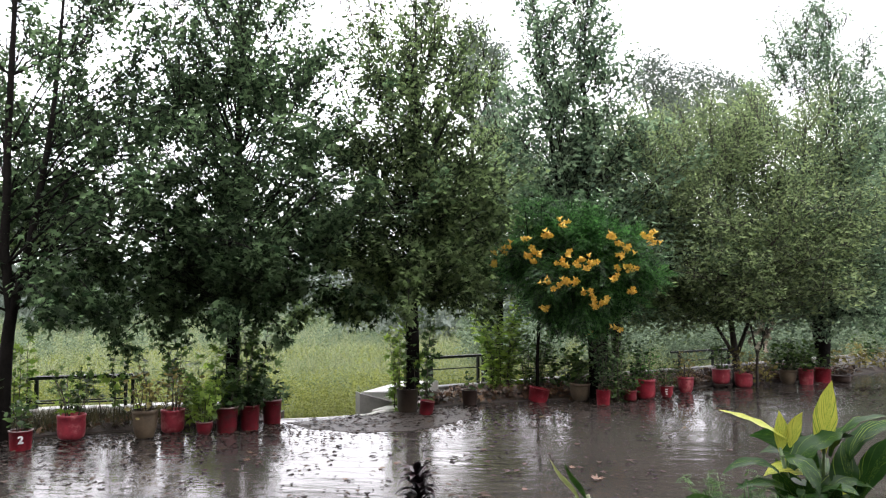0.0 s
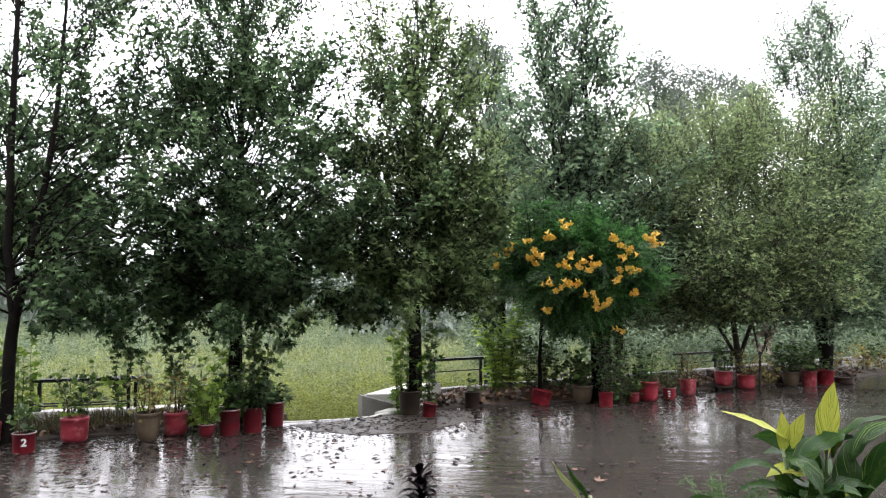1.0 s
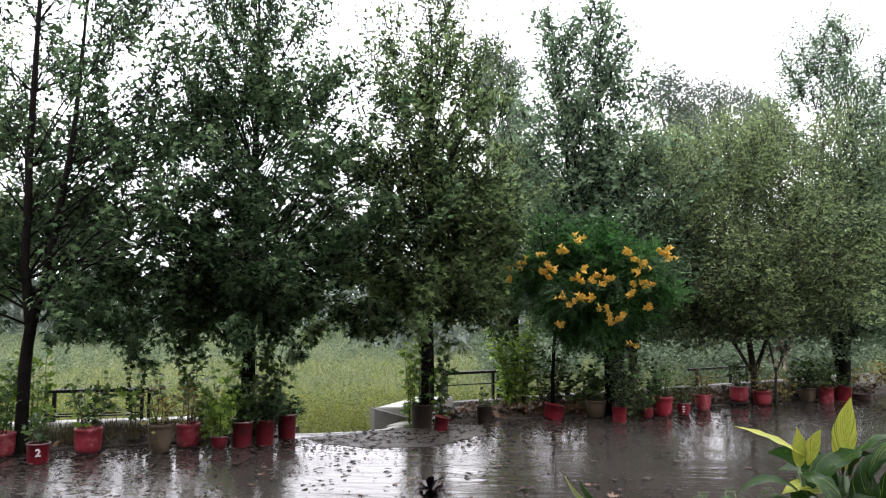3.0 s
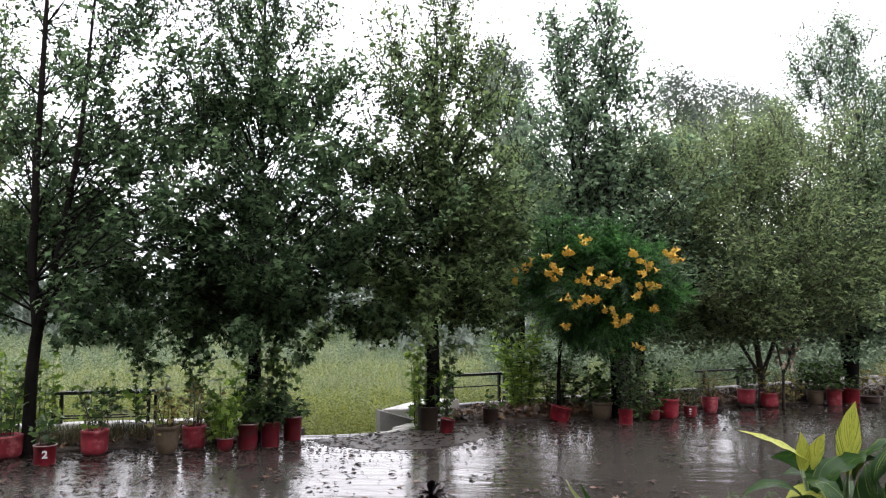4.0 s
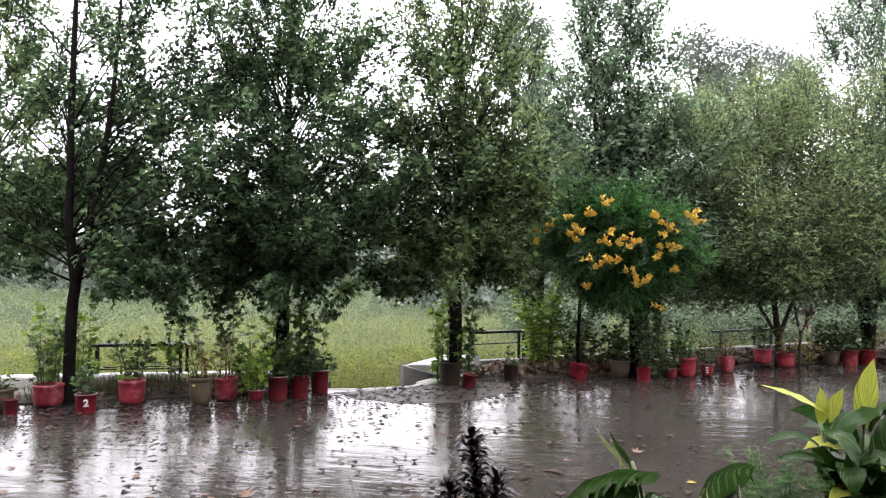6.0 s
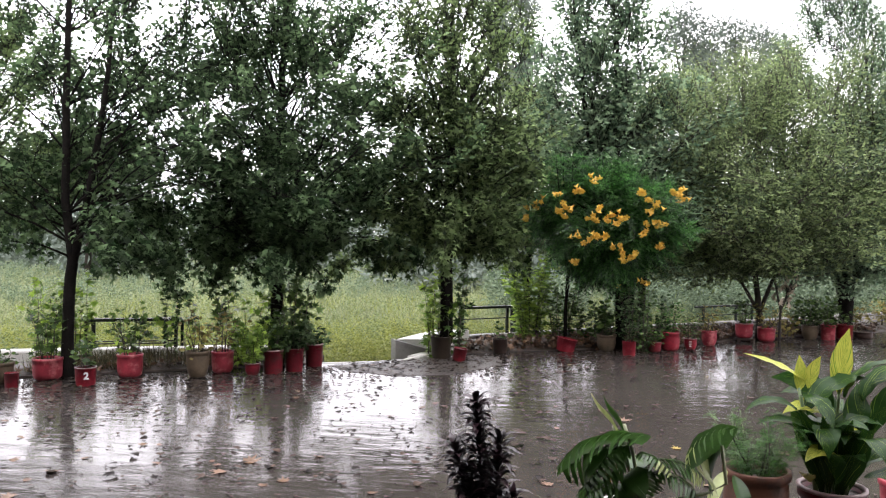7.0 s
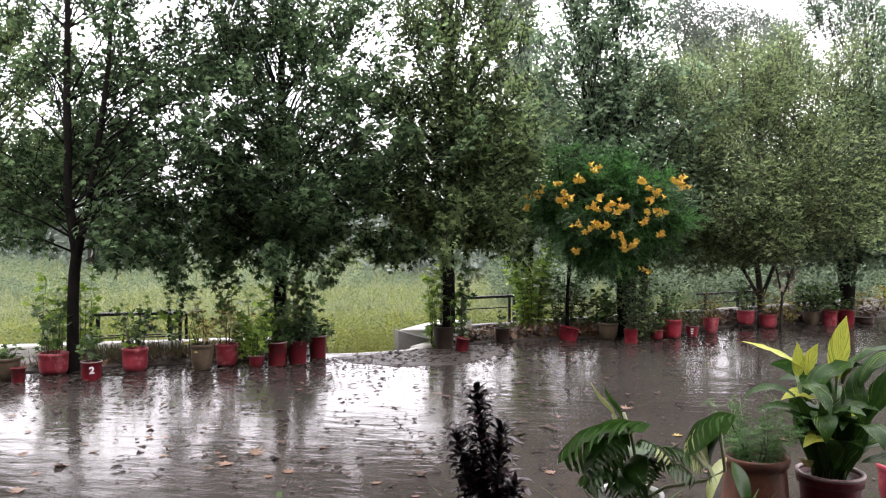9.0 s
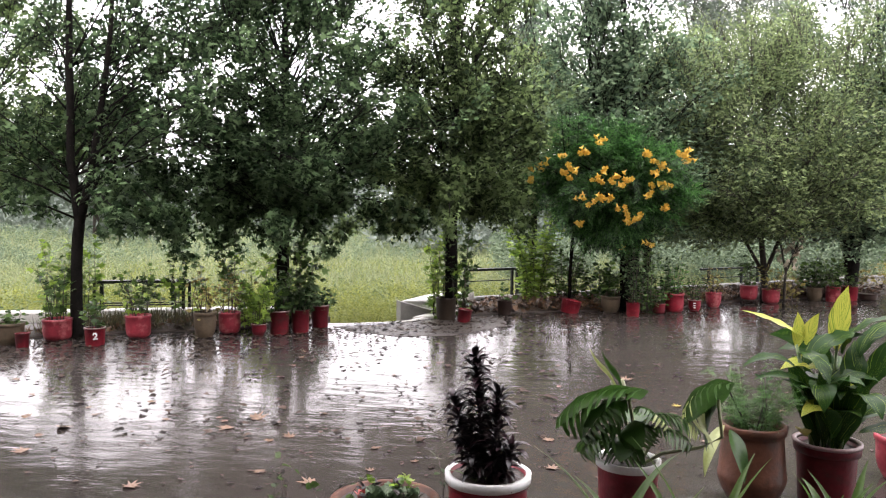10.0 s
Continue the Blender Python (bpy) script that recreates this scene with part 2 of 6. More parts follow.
KHAKI = worn(material("khaki_cement_pot", (0.0492, 0.0344, 0.0221), (0.103, 0.0763, 0.0492), 5, 0.55, bump=0.4, fine=40, spec=0.22), (0.05, 0.045, 0.03), 0.55, 8)
WET_KHAKI = material("wet_brown_cement", (0.0164, 0.011, 0.00702), (0.0398, 0.027, 0.0175), 5, 0.5, bump=0.4, fine=40)
BROWN_POT = material("dark_brown_pot", (0.0154, 0.0098, 0.0077), (0.042, 0.0252, 0.0196), 5, 0.5, bump=0.3, spec=0.22)
TERRACOTTA = worn(material("terracotta", (0.0616, 0.0227, 0.0132), (0.127, 0.0536, 0.033), 6, 0.45, bump=0.3, fine=30, spec=0.22), (0.045, 0.028, 0.02), 0.5, 7)
# pale edge colour: wet glint on the row pots, wear on the canna pot
PALE_RIM = material("glint_and_worn_pink_paint", (0.12, 0.06, 0.06), (0.252, 0.18, 0.174), 9, 0.4, bump=0.2)
WHITE_PAINT = worn(material("white_paint", (0.51, 0.51, 0.493), (0.697, 0.697, 0.68), 7, 0.4, bump=0.15), (0.32, 0.28, 0.25), 0.58, 14)
IRON = material("dark_green_painted_iron", (0.005, 0.008, 0.007), (0.018, 0.024, 0.02), 12, 0.38, spec=0.22, bump=0.3)
PETAL = material("yellow_petal", (0.5, 0.25, 0.015), (0.68, 0.47, 0.09), 20, 0.5, island=0.8, thin=0.3)
PURPLE_LEAF = material("black_purple_leaf", (0.006, 0.004, 0.005), (0.03, 0.014, 0.018), 10, 0.3, island=0.6, spec=0.4)
CANNA = striped_leaf("striped_canna_leaf", (0.012, 0.037, 0.007), (0.15, 0.23, 0.03), 0.65)
CANNA_YOUNG = striped_leaf("yellow_striped_leaf", (0.09, 0.17, 0.02), (0.42, 0.43, 0.07), 0.44)
SPLIT_LEAF = material("split_leaf_green", (0.01, 0.032, 0.006), (0.04, 0.095, 0.018), 9, 0.32, thin=0.25, bright=1.3, spec=0.35)
PALE_LEAF = material("pale_yellow_green_leaf", (0.21, 0.252, 0.07), (0.35, 0.392, 0.168), 9, 0.35, thin=0.3)
PALE_STALK = material("pale_green_stalk", (0.13, 0.15, 0.07), (0.28, 0.3, 0.17), 12, 0.4)
STALK = material("green_stalk", (0.063, 0.126, 0.0315), (0.147, 0.21, 0.0735), 12, 0.4)
TWIG = material("brown_twig", (0.02, 0.015, 0.01), (0.055, 0.042, 0.028), 12, 0.6)
# for the added roof and wall that hold back sky light
PLASTER = material("unseen_helper_plaster", (0.275, 0.264, 0.237), (0.341, 0.33, 0.303), 2, 0.8, bump=0.2)
SUCCULENT = material("grey_green_rosette", (0.07, 0.119, 0.063), (0.168, 0.224, 0.14), 12, 0.4, island=0.5)
ROSE = material("pink_rosette_leaf", (0.3, 0.07, 0.07), (0.5, 0.16, 0.15), 12, 0.4, island=0.5)


# ---- mesh tools ----
class Geo:
    """Collects vertices and faces; turns them into one mesh."""

    def __init__(self):
        self.verts, self.faces, self.extra, self.count = [], [], [], 0

    def add(self, verts, faces, extra=None):
        verts = np.asarray(verts, float)
        self.faces.extend([tuple(i + self.count for i in f) for f in faces])
        self.verts.append(verts)
        self.extra.append(np.zeros((len(verts), 3)) if extra is None else np.asarray(extra, float))
        self.count += len(verts)

    def tube(self, pts, radii, sides=7, caps=True):
        pts = [Vector(p) for p in pts]
        rings, n = [], len(pts)
        for i, p in enumerate(pts):
            way = (pts[min(i + 1, n - 1)] - pts[max(i - 1, 0)]).normalized()
            a = way.orthogonal().normalized() if abs(way.z) < 0.9 else Vector((0, 1, 0)).cross(way).normalized()
            b = way.cross(a)
            r = radii[i] if hasattr(radii, "__len__") else radii
            rings += [p + r * (math.cos(k * math.tau / sides) * a + math.sin(k * math.tau / sides) * b) for k in range(sides)]
        faces = [(i * sides + k, i * sides + (k + 1) % sides, (i + 1) * sides + (k + 1) % sides, (i + 1) * sides + k) for i in range(n - 1) for k in range(sides)]
        if caps:
            faces += [tuple(range(sides))[::-1], tuple(range((n - 1) * sides, n * sides))]
        self.add([tuple(v) for v in rings], faces)

    def lathe(self, profile, sides=28, cx=0.0, cy=0.0, wobble=0.0, ring=False):
        n, verts = len(profile), []
        for r, z in profile:
            for k in range(sides):
                a = k * math.tau / sides
                q = r * (1 + wobble * noise.noise((math.cos(a) * 2, math.sin(a) * 2, z * 6)))
                verts.append((cx + q * math.cos(a), cy + q * math.sin(a), z))
        faces = [(i * sides + k, i * sides + (k + 1) % sides, (i + 1) * sides + (k + 1) % sides, (i + 1) * sides + k) for i in range(n - 1) for k in range(sides)]
        if ring:
            faces += [((n - 1) * sides + k, (n - 1) * sides + (k + 1) % sides, (k + 1) % sides, k) for k in range(sides)]
        else:
            faces += [tuple(range(sides))[::-1], tuple(range((n - 1) * sides, n * sides))]
        self.add(verts, faces)

    def scatter(self, template, faces, places, turns, sizes):
        """Copies of a small shape (k x 3) at places (n x 3), turned by matrices (n x 3 x 3) and scaled."""
        template = np.asarray(template, float)
        n, k = len(places), len(template)
        if not n:
            return
        verts = np.einsum("nij,kj->nki", turns, template) * np.asarray(sizes)[:, None, None] + np.asarray(places)[:, None, :]
        base = self.count + np.arange(n) * k
        for f in faces:
            ids = base[:, None] + np.asarray(f)[None, :]
            self.faces.extend(map(tuple, ids.tolist()))
        self.verts.append(verts.reshape(-1, 3))
        self.extra.append(np.zeros((n * k, 3)))
        self.count += n * k

    def mesh(self, name, mat, smooth=True, lens=False):
        me = bpy.data.meshes.new(name)
        verts = np.concatenate(self.verts) if self.verts else np.zeros((0, 3))
        me.from_pydata(verts.tolist(), [], self.faces)
        me.materials.append(mat)
        if smooth:
            me.polygons.foreach_set("use_smooth", np.ones(len(me.polygons), bool))
        if lens:
            layer = me.attributes.new("along_across", "FLOAT_VECTOR", "POINT")
            layer.data.foreach_set("vector", np.concatenate(self.extra).ravel())
        me.update()
        return me


def thing(name, at, label, category, group="", rz=0.0):
    ob = new(name)
    ob.empty_display_size = 0.1
    ob.matrix_world = pose(*at, 0, 0, rz)
    return tagged(ob, label, category, group)


def part(name, geo, mat, parent, label="", smooth=True, lens=False):
    """Links a mesh, in the parent's own space, as one part under a thing or a part."""
    ob = new(name, geo.mesh(name, mat, smooth, lens) if isinstance(geo, Geo) else geo)
    ob.parent = parent
    return tagged(ob, label)


def solo(name, geo, mat, label, category, kind="", smooth=False, group="", at=(0, 0, 0)):
    ob = new(name, geo.mesh(name, mat, smooth))
    ob.matrix_world = pose(*at)
    return tagged(ob, label, category, group, kind)


def box(lo, hi, bevel=0.01):
    """A bevelled block as a Geo."""
    bm = bmesh.new()
    bmesh.ops.create_cube(bm, size=1)
    for v in bm.verts:
        v.co = [lo[i] + (v.co[i] + 0.5) * (hi[i] - lo[i]) for i in range(3)]
    if bevel:
        bmesh.ops.bevel(bm, geom=bm.edges[:], offset=bevel, segments=2, affect="EDGES")
    g = Geo()
    bm.verts.index_update()
    g.add([tuple(v.co) for v in bm.verts], [tuple(v.index for v in f.verts) for f in bm.faces])
    bm.free()
    return g


def slab(outline, low, high, bevel=0.0):
    """A flat block with the given outline, which runs counter-clockwise."""
    g, n = Geo(), len(outline)
    rings = [(low, 0.0), (high - bevel, 0.0), (high, bevel)] if bevel else [(low, 0.0), (high, 0.0)]
    cx, cy = sum(p[0] for p in outline) / n, sum(p[1] for p in outline) / n
    verts = []
    for z, inset in rings:
        for x, y in outline:
            d = math.hypot(x - cx, y - cy) or 1
            verts.append((x - (x - cx) / d * inset, y - (y - cy) / d * inset, z))
    faces = [(i * n + k, i * n + (k + 1) % n, (i + 1) * n + (k + 1) % n, (i + 1) * n + k) for i in range(len(rings) - 1) for k in range(n)]
    faces += [tuple(range(n))[::-1], tuple(range((len(rings) - 1) * n, len(rings) * n))]
    g.add(verts, faces)
    return g


def ribbon(g, spine, widths, up, fold=0.15, droop=0.0, seed=0.0, waves=0.0):
    """A leaf blade along a spine: five points across, folded at the midrib."""
    n, verts, extra = len(spine), [], []
    spine = [Vector(p) for p in spine]
    for i, p in enumerate(spine):
        way = (spine[min(i + 1, n - 1)] - spine[max(i - 1, 0)]).normalized()
        side = way.cross(Vector(up)).normalized()
        top = side.cross(way).normalized()
        for k in (-1, -0.5, 0, 0.5, 1):
            lift = fold * abs(k) * widths[i] - droop * k * k * widths[i]
            lift += waves * widths[i] * abs(k) * math.sin(i * 1.9 + k * 2 + seed)
            verts.append(tuple(p + side * k * widths[i] + top * lift))
            extra.append((i / (n - 1), abs(k), seed + (3.0 if k > 0 else 0.0)))
    faces = [(i * 5 + k, i * 5 + k + 1, i * 5 + k + 6, i * 5 + k + 5) for i in range(n - 1) for k in range(4)]
    g.add(verts, faces, extra)


def arc(start, heading, length, bend, lift, n=9):
    """Points of a curved spine: heading in degrees, lift the first slope in degrees, bend the slope lost on the way."""
    p, pts = Vector(start), [Vector(start)]
    for i in range(n - 1):
        e = radians(lift - bend * (i + 0.5) / (n - 1))
        p = p + Vector((math.cos(radians(heading)) * math.cos(e), math.sin(radians(heading)) * math.cos(e), math.sin(e))) * length / (n - 1)
        pts.append(p.copy())
    return pts


def blade_widths(n, w, peak=0.4, tip=0.02, foot=0.15):
    out = []
    for i in range(n):
        u = i / (n - 1)
        s = math.sin(math.pi * u ** (math.log(0.5) / math.log(peak)))
        out.append(w * max(s, foot if u < 0.15 else tip))
    return out


def turns_for(n, rng, droop=0.5, spread=1.0, out=None):
    """Random leaf turns: local y points along the leaf, local z out of its face. out: rough headings (n x 3)."""
    head = rng.normal(size=(n, 3)) * spread
    head[:, 2] = head[:, 2] * 0.5 - droop
    if out is not None:
        head += out
    head /= np.linalg.norm(head, axis=1)[:, None]
    face = rng.normal(size=(n, 3)) * 0.6 + (0, 0, 0.8)
    side = np.cross(head, face)
    side /= np.linalg.norm(side, axis=1)[:, None]
    face = np.cross(side, head)
    return np.stack([side, head, face], 2)


def lobed(lobes, depth=0.4, sag=0.12):
    """A palmate leaf, one long from stalk to tip: pointed lobes round a small heart."""
    verts, faces = [(0, 0.3, 0)], []
    spread = radians(235)
    rim = []
    for i in range(lobes):
        a = -spread / 2 + spread * i / (lobes - 1)
        far = 0.72 - 0.3 * (abs(a) / (spread / 2)) ** 1.5
        rim.append((math.sin(a) * far, 0.3 + math.cos(a) * far, -sag * far))
        if i < lobes - 1:
            b = a + spread / (lobes - 1) / 2
            rim.append((math.sin(b) * depth * 0.55, 0.3 + math.cos(b) * depth * 0.55, 0.03))
    rim = [(0.0, 0.0, -0.02)] + rim
    verts += rim
    n = len(rim)
    faces = [(0, 1 + (k + 1) % n, 1 + k) for k in range(n)]
    return verts, faces


def oval(width=0.3, sag=0.15):
    """A simple pointed leaf, one long."""
    return [(0, 0, 0), (-width * 0.8, 0.3, 0.04), (0, 0.35, -0.02), (width * 0.8, 0.3, 0.04), (-width * 0.75, 0.65, -sag * 0.3), (0, 0.7, -sag * 0.5), (width * 0.75, 0.65, -sag * 0.3), (0, 1, -sag)], \
        [(0, 2, 1), (0, 3, 2), (1, 2, 5, 4), (2, 3, 6, 5), (4, 5, 7), (5, 6, 7)]


def feathered(pairs=6, width=0.13):
    """A leaf of many leaflets on a drooping rib, one long."""
    verts, faces = [], []
    for i in range(pairs):
        u = 0.12 + 0.8 * i / (pairs - 1)
        long = 0.30 * (1 - 0.55 * u)
        for s in (-1, 1):
            a, z = len(verts), -0.25 * u * u
            verts += [(0, u, z), (s * long * 0.5, u + 0.02 + width * 0.25, z + 0.01), (s * long, u + 0.16, z - 0.06), (s * long * 0.5, u + 0.16 - width * 0.1, z - 0.02)]
            faces.append((a, a + 1, a + 2, a + 3) if s > 0 else (a + 3, a + 2, a + 1, a))
    a = len(verts)
    verts += [(-0.03, 0.9, -0.2), (0, 0.88, -0.2), (0.03, 0.9, -0.2), (0, 1.12, -0.36)]
    faces.append((a, a + 1, a + 2, a + 3))
    return verts, faces


STAR, STAR_FACES = lobed(5)
TRIO, TRIO_FACES = lobed(3, 0.5)
STAR7, STAR7_FACES = lobed(7, 0.5)
OVAL, OVAL_FACES = oval(0.34)
NARROW, NARROW_FACES = oval(0.17)
FERN, FERN_FACES = feathered()
FLECK, FLECK_FACES = [(0, 0, 0), (-0.2, 0.45, 0.05), (0, 1, -0.12), (0.2, 0.45, 0.05)], [(0, 3, 2, 1)]
KITE, KITE_FACES = [(0, 0, 0), (-0.19, 0.42, 0.05), (0, 1, -0.12), (0.19, 0.42, 0.05), (0, 0.45, -0.02)], [(0, 4, 1), (1, 4, 2), (0, 3, 4), (4, 3, 2)]


# ---- ground, paving, beds and kerbs ----
def ground_sheet():
    g, rings, sides = Geo(), [0.5, 4, 8, 12, 16, 20, 25, 31, 38, 47, 60, 90, 160, 400, 1200, 3500], 96
    verts = []
    for r in rings:
        for k in range(sides):
            a = k * math.tau / sides
            x, y = r * math.cos(a), r * math.sin(a) + 4
            swell = 0.12 * noise.noise((x * 0.15, y * 0.15, 0)) if r > 9 else 0.0
            verts.append((x, y, -0.36 + swell))
    n = len(rings)
    faces = [(i * sides + k, i * sides + (k + 1) % sides, (i + 1) * sides + (k + 1) % sides, (i + 1) * sides + k) for i in range(n - 1) for k in range(sides)]
    faces = [f[::-1] for f in faces] + [tuple(range(sides))]
    g.add(verts, faces)
    return g


solo("ground", ground_sheet(), FIELD, "low green meadow ground stretching to the horizon", "ground", "structure", True)
EDGE_LEFT = [(-14, 3.4), (-6.6, 8.05), (-5.0, 9.0), (-3.6, 9.9), (-3.1, 10.12), (-2.5, 10.47)]
EDGE_RIGHT = [(-2.22, 11.0), (-1.2, 11.75), (1.2, 12.9), (2.6, 14.35), (4.4, 15.25), (6.2, 17.0), (13, 23)]
paving = solo("pavement", slab(([(-14, -5), (14, -5), (14, 23)] + (EDGE_LEFT + EDGE_RIGHT)[::-1]), -0.4, 0.0), PAVING,
              "dark old concrete yard, wet and rippled with rain", "pavement", "structure")


def strip(name, path, width, low, high, label, mat=CONCRETE):
    """A kerb along a path, with a worn top."""
    g, verts = Geo(), []
    fine = []
    for (x0, y0), (x1, y1) in zip(path, path[1:]):
        n = max(1, int(math.hypot(x1 - x0, y1 - y0) / 0.25))
        fine += [(x0 + (x1 - x0) * i / n, y0 + (y1 - y0) * i / n) for i in range(n)]
    fine.append(path[-1])
    for i, (x, y) in enumerate(fine):
        a, b = fine[max(i - 1, 0)], fine[min(i + 1, len(fine) - 1)]
        way = Vector((b[0] - a[0], b[1] - a[1])).normalized()
        wear = (0.012 if width > 0.1 else 0.045) * noise.noise((x * 3.7, y * 3.7, 1))
        for off, z in ((0.5, low), (0.5, high - 0.02), (0.43, high), (-0.43, high), (-0.5, high - 0.02), (-0.5, low)):
            verts.append((x - way.y * off * width + wear, y + way.x * off * width, z + (wear if z > low else 0)))
    faces = [(i * 6 + k, i * 6 + (k + 1) % 6, i * 6 + 6 + (k + 1) % 6, i * 6 + 6 + k) for i in range(len(fine) - 1) for k in range(6)]
    faces += [tuple(range(6))[::-1], tuple(range(len(verts) - 6, len(verts)))]
    g.add(verts, faces)
    return solo(name, g, mat, label, "kerb", "structure")


def bed(name, outline, top, label):
    """A bed of soil with a lumpy top."""
    bm = bmesh.new()
    f = bm.faces.new([bm.verts.new((x, y, 0)) for x, y in outline])
    bmesh.ops.triangulate(bm, faces=[f])
    for _ in range(4):
        bmesh.ops.subdivide_edges(bm, edges=[e for e in bm.edges if e.calc_length() > 0.4], cuts=1)
    bmesh.ops.triangulate(bm, faces=bm.faces[:])
    rim = {v for e in bm.edges if e.is_boundary for v in e.verts}
    for v in bm.verts:
        v.co.z = 0.015 if v in rim else top * (0.5 + 0.9 * noise.noise(v.co * 1.6) ** 2) + 0.05 * noise.noise(v.co * 5) + 0.02
    skirt = bmesh.ops.extrude_edge_only(bm, edges=[e for e in bm.edges if e.is_boundary])
    for v in skirt["geom"]:
        if isinstance(v, bmesh.types.BMVert):
            v.co.z = -0.45
    bmesh.ops.recalc_face_normals(bm, faces=bm.faces[:])
    me = bpy.data.meshes.new(name)
    bm.to_mesh(me)
    bm.free()
    me.materials.append(SOIL)
    return tagged(new(name, me), label, "soil", kind="structure")


bed("planting_bed_1", [(-14, 3.42), (-6.6, 8.07), (-5.0, 9.02), (-3.65, 9.9), (-3.7, 10.66), (-4.85, 10.1), (-6.62, 9.34), (-14, 6.0)], 0.08, "brown soil bed with dry grass behind the pots")
bed("planting_bed_2", [(-2.2, 11.02), (-1.2, 11.77), (1.2, 12.92), (2.6, 14.37), (4.4, 15.27), (6.2, 17.02), (13, 23.02), (12, 24.4), (2.7, 16.66), (-1.95, 12.9), (-2.2, 12.0)], 0.1, "brown soil bed littered with dead leaves under the trees")
strip("kerb_1", [(-14, 6.15), (-6.66, 9.5), (-4.89, 10.25), (-4.25, 10.53)], 0.26, -0.45, 0.15, "low weathered white concrete kerb along the meadow")
strip("kerb_2", [(-2.1, 13.0), (2.7, 16.82), (12, 24.5)], 0.2, -0.45, 0.075, "low weathered grey concrete kerb under the trees", GREY_CONCRETE)
strip("kerb_3", [(-3.62, 9.98), (-3.1, 10.2), (-2.5, 10.55), (-2.28, 11.0)], 0.06, -0.45, 0.014, "worn pale concrete edge of the yard")


def headwall():
    """A small culvert head: a sloping wing wall and a flat slab behind it."""
    g = Geo()
    a, b = Vector((-2.74, 11.0)), Vector((-2.16, 11.22))
    back = Vector((-0.12, 0.2))
    quad = [a, b, b + back, a + back]
    tops = [0.215, 0.03, 0.03, 0.215]
    g.add([(p.x, p.y, -0.45) for p in quad] + [(p.x, p.y, z) for p, z in zip(quad, tops)],
          [(3, 2, 1, 0), (4, 5, 6, 7), (0, 1, 5, 4), (1, 2, 6, 5), (2, 3, 7, 6), (3, 0, 4, 7)])
    return g


def ragged(outline, step=0.09, rough=0.1):
    """An outline with a worn, wandering edge."""
    out = []
    for (x0, y0), (x1, y1) in zip(outline, outline[1:] + outline[:1]):
        n = max(1, int(math.hypot(x1 - x0, y1 - y0) / step))
        for i in range(n):
            x, y = x0 + (x1 - x0) * i / n, y0 + (y1 - y0) * i / n
            out.append((x + rough * noise.noise((x * 4, y * 4, 2)), y + rough * noise.noise((x * 4, y * 4, 7))))
    return out


APRON = [(-3.3, 9.86), (-3.05, 9.55), (-2.7, 9.45), (-2.25, 9.3), (-1.85, 9.42), (-1.5, 9.75), (-1.15, 10.5), (-1.25, 11.15), (-1.7, 11.2), (-2.1, 10.95), (-2.38, 10.5), (-2.85, 10.15)]
solo("pavement_apron", slab(ragged(APRON), -0.3, 0.004), DAMP_CONCRETE, "dull damp concrete apron beside the culvert", "pavement", "structure")

culvert = thing("culvert_head", (0, 0, 0), "small grey and white concrete culvert head beside the yard", "culvert")
part("wing_wall", headwall(), GREY_CONCRETE, culvert, smooth=False)
part("slab", slab([(-2.79, 11.22), (-2.26, 11.42), (-1.95, 12.75), (-2.5, 12.6)], -0.45, 0.2, 0.015), CONCRETE, culvert, "pale flat concrete slab", smooth=False)
part("apron", slab([(-2.5, 10.75), (-2.12, 11.0), (-2.0, 11.6), (-2.3, 11.5)], -0.45, 0.035, 0.01), CONCRETE, culvert, smooth=False)


# ---- iron railings ----
def railing(a, b, posts, label, mid=(0.36,), depth=0.0, z0=0.14, top=0.55, back_span=None):
    """Square iron posts under a flat top rail, with thinner rails below."""
    ob = thing("railing", (a[0], a[1], z0), label, "railing", "railings along the kerb", math.degrees(math.atan2(b[1] - a[1], b[0] - a[0])))
    long, h = math.hypot(b[0] - a[0], b[1] - a[1]), top - z0
    part("top_rail", box((-0.03, -0.03, h - 0.04), (long + 0.03, 0.03, h), 0.004), IRON, ob, smooth=False)
    for p in posts:
        part("post", box((p * long - 0.021, -0.021, 0.0), (p * long + 0.021, 0.021, h - 0.041), 0.003), IRON, ob, smooth=False)
    for m in mid:
        part("mid_rail", box((0.02, -0.010, m - z0), (long - 0.02, 0.010, m - z0 + 0.018), 0.003), IRON, ob, smooth=False)
    if back_span:
        s0, s1 = back_span
        part("top_rail", box((s0 * long, depth - 0.02, h - 0.03), (s1 * long, depth + 0.02, h - 0.002), 0.004), IRON, ob, smooth=False)
        for p in back_span:
            part("post", box((p * long - 0.02, depth - 0.02, -0.02), (p * long + 0.02, depth + 0.02, h - 0.031), 0.003), IRON, ob, smooth=False)
        for p in back_span:
            part("tie", box((p * long - 0.01, 0.031, h - 0.026), (p * long + 0.01, depth - 0.021, h - 0.008), 0.002), IRON, ob, smooth=False)
    return ob


railing((-6.66, 9.5), (-5.6, 9.95), (0.0, 0.08, 0.88, 1.0), "dark green iron railing with doubled posts on the kerb", (0.2, 0.23), 0.11, back_span=(0.05, 1.06))
railing((-2.11, 13.0), (-1.28, 13.66), (0.0, 0.84, 0.98), "dark green iron railing with a middle bar on the kerb", (0.33,), 0.08, z0=0.07, back_span=(0.0, 0.98))
railing((2.1, 16.35), (3.4, 17.4), (0.12, 0.68, 0.97), "dark green iron railing behind the pots", (0.2,), z0=0.07, top=0.41)


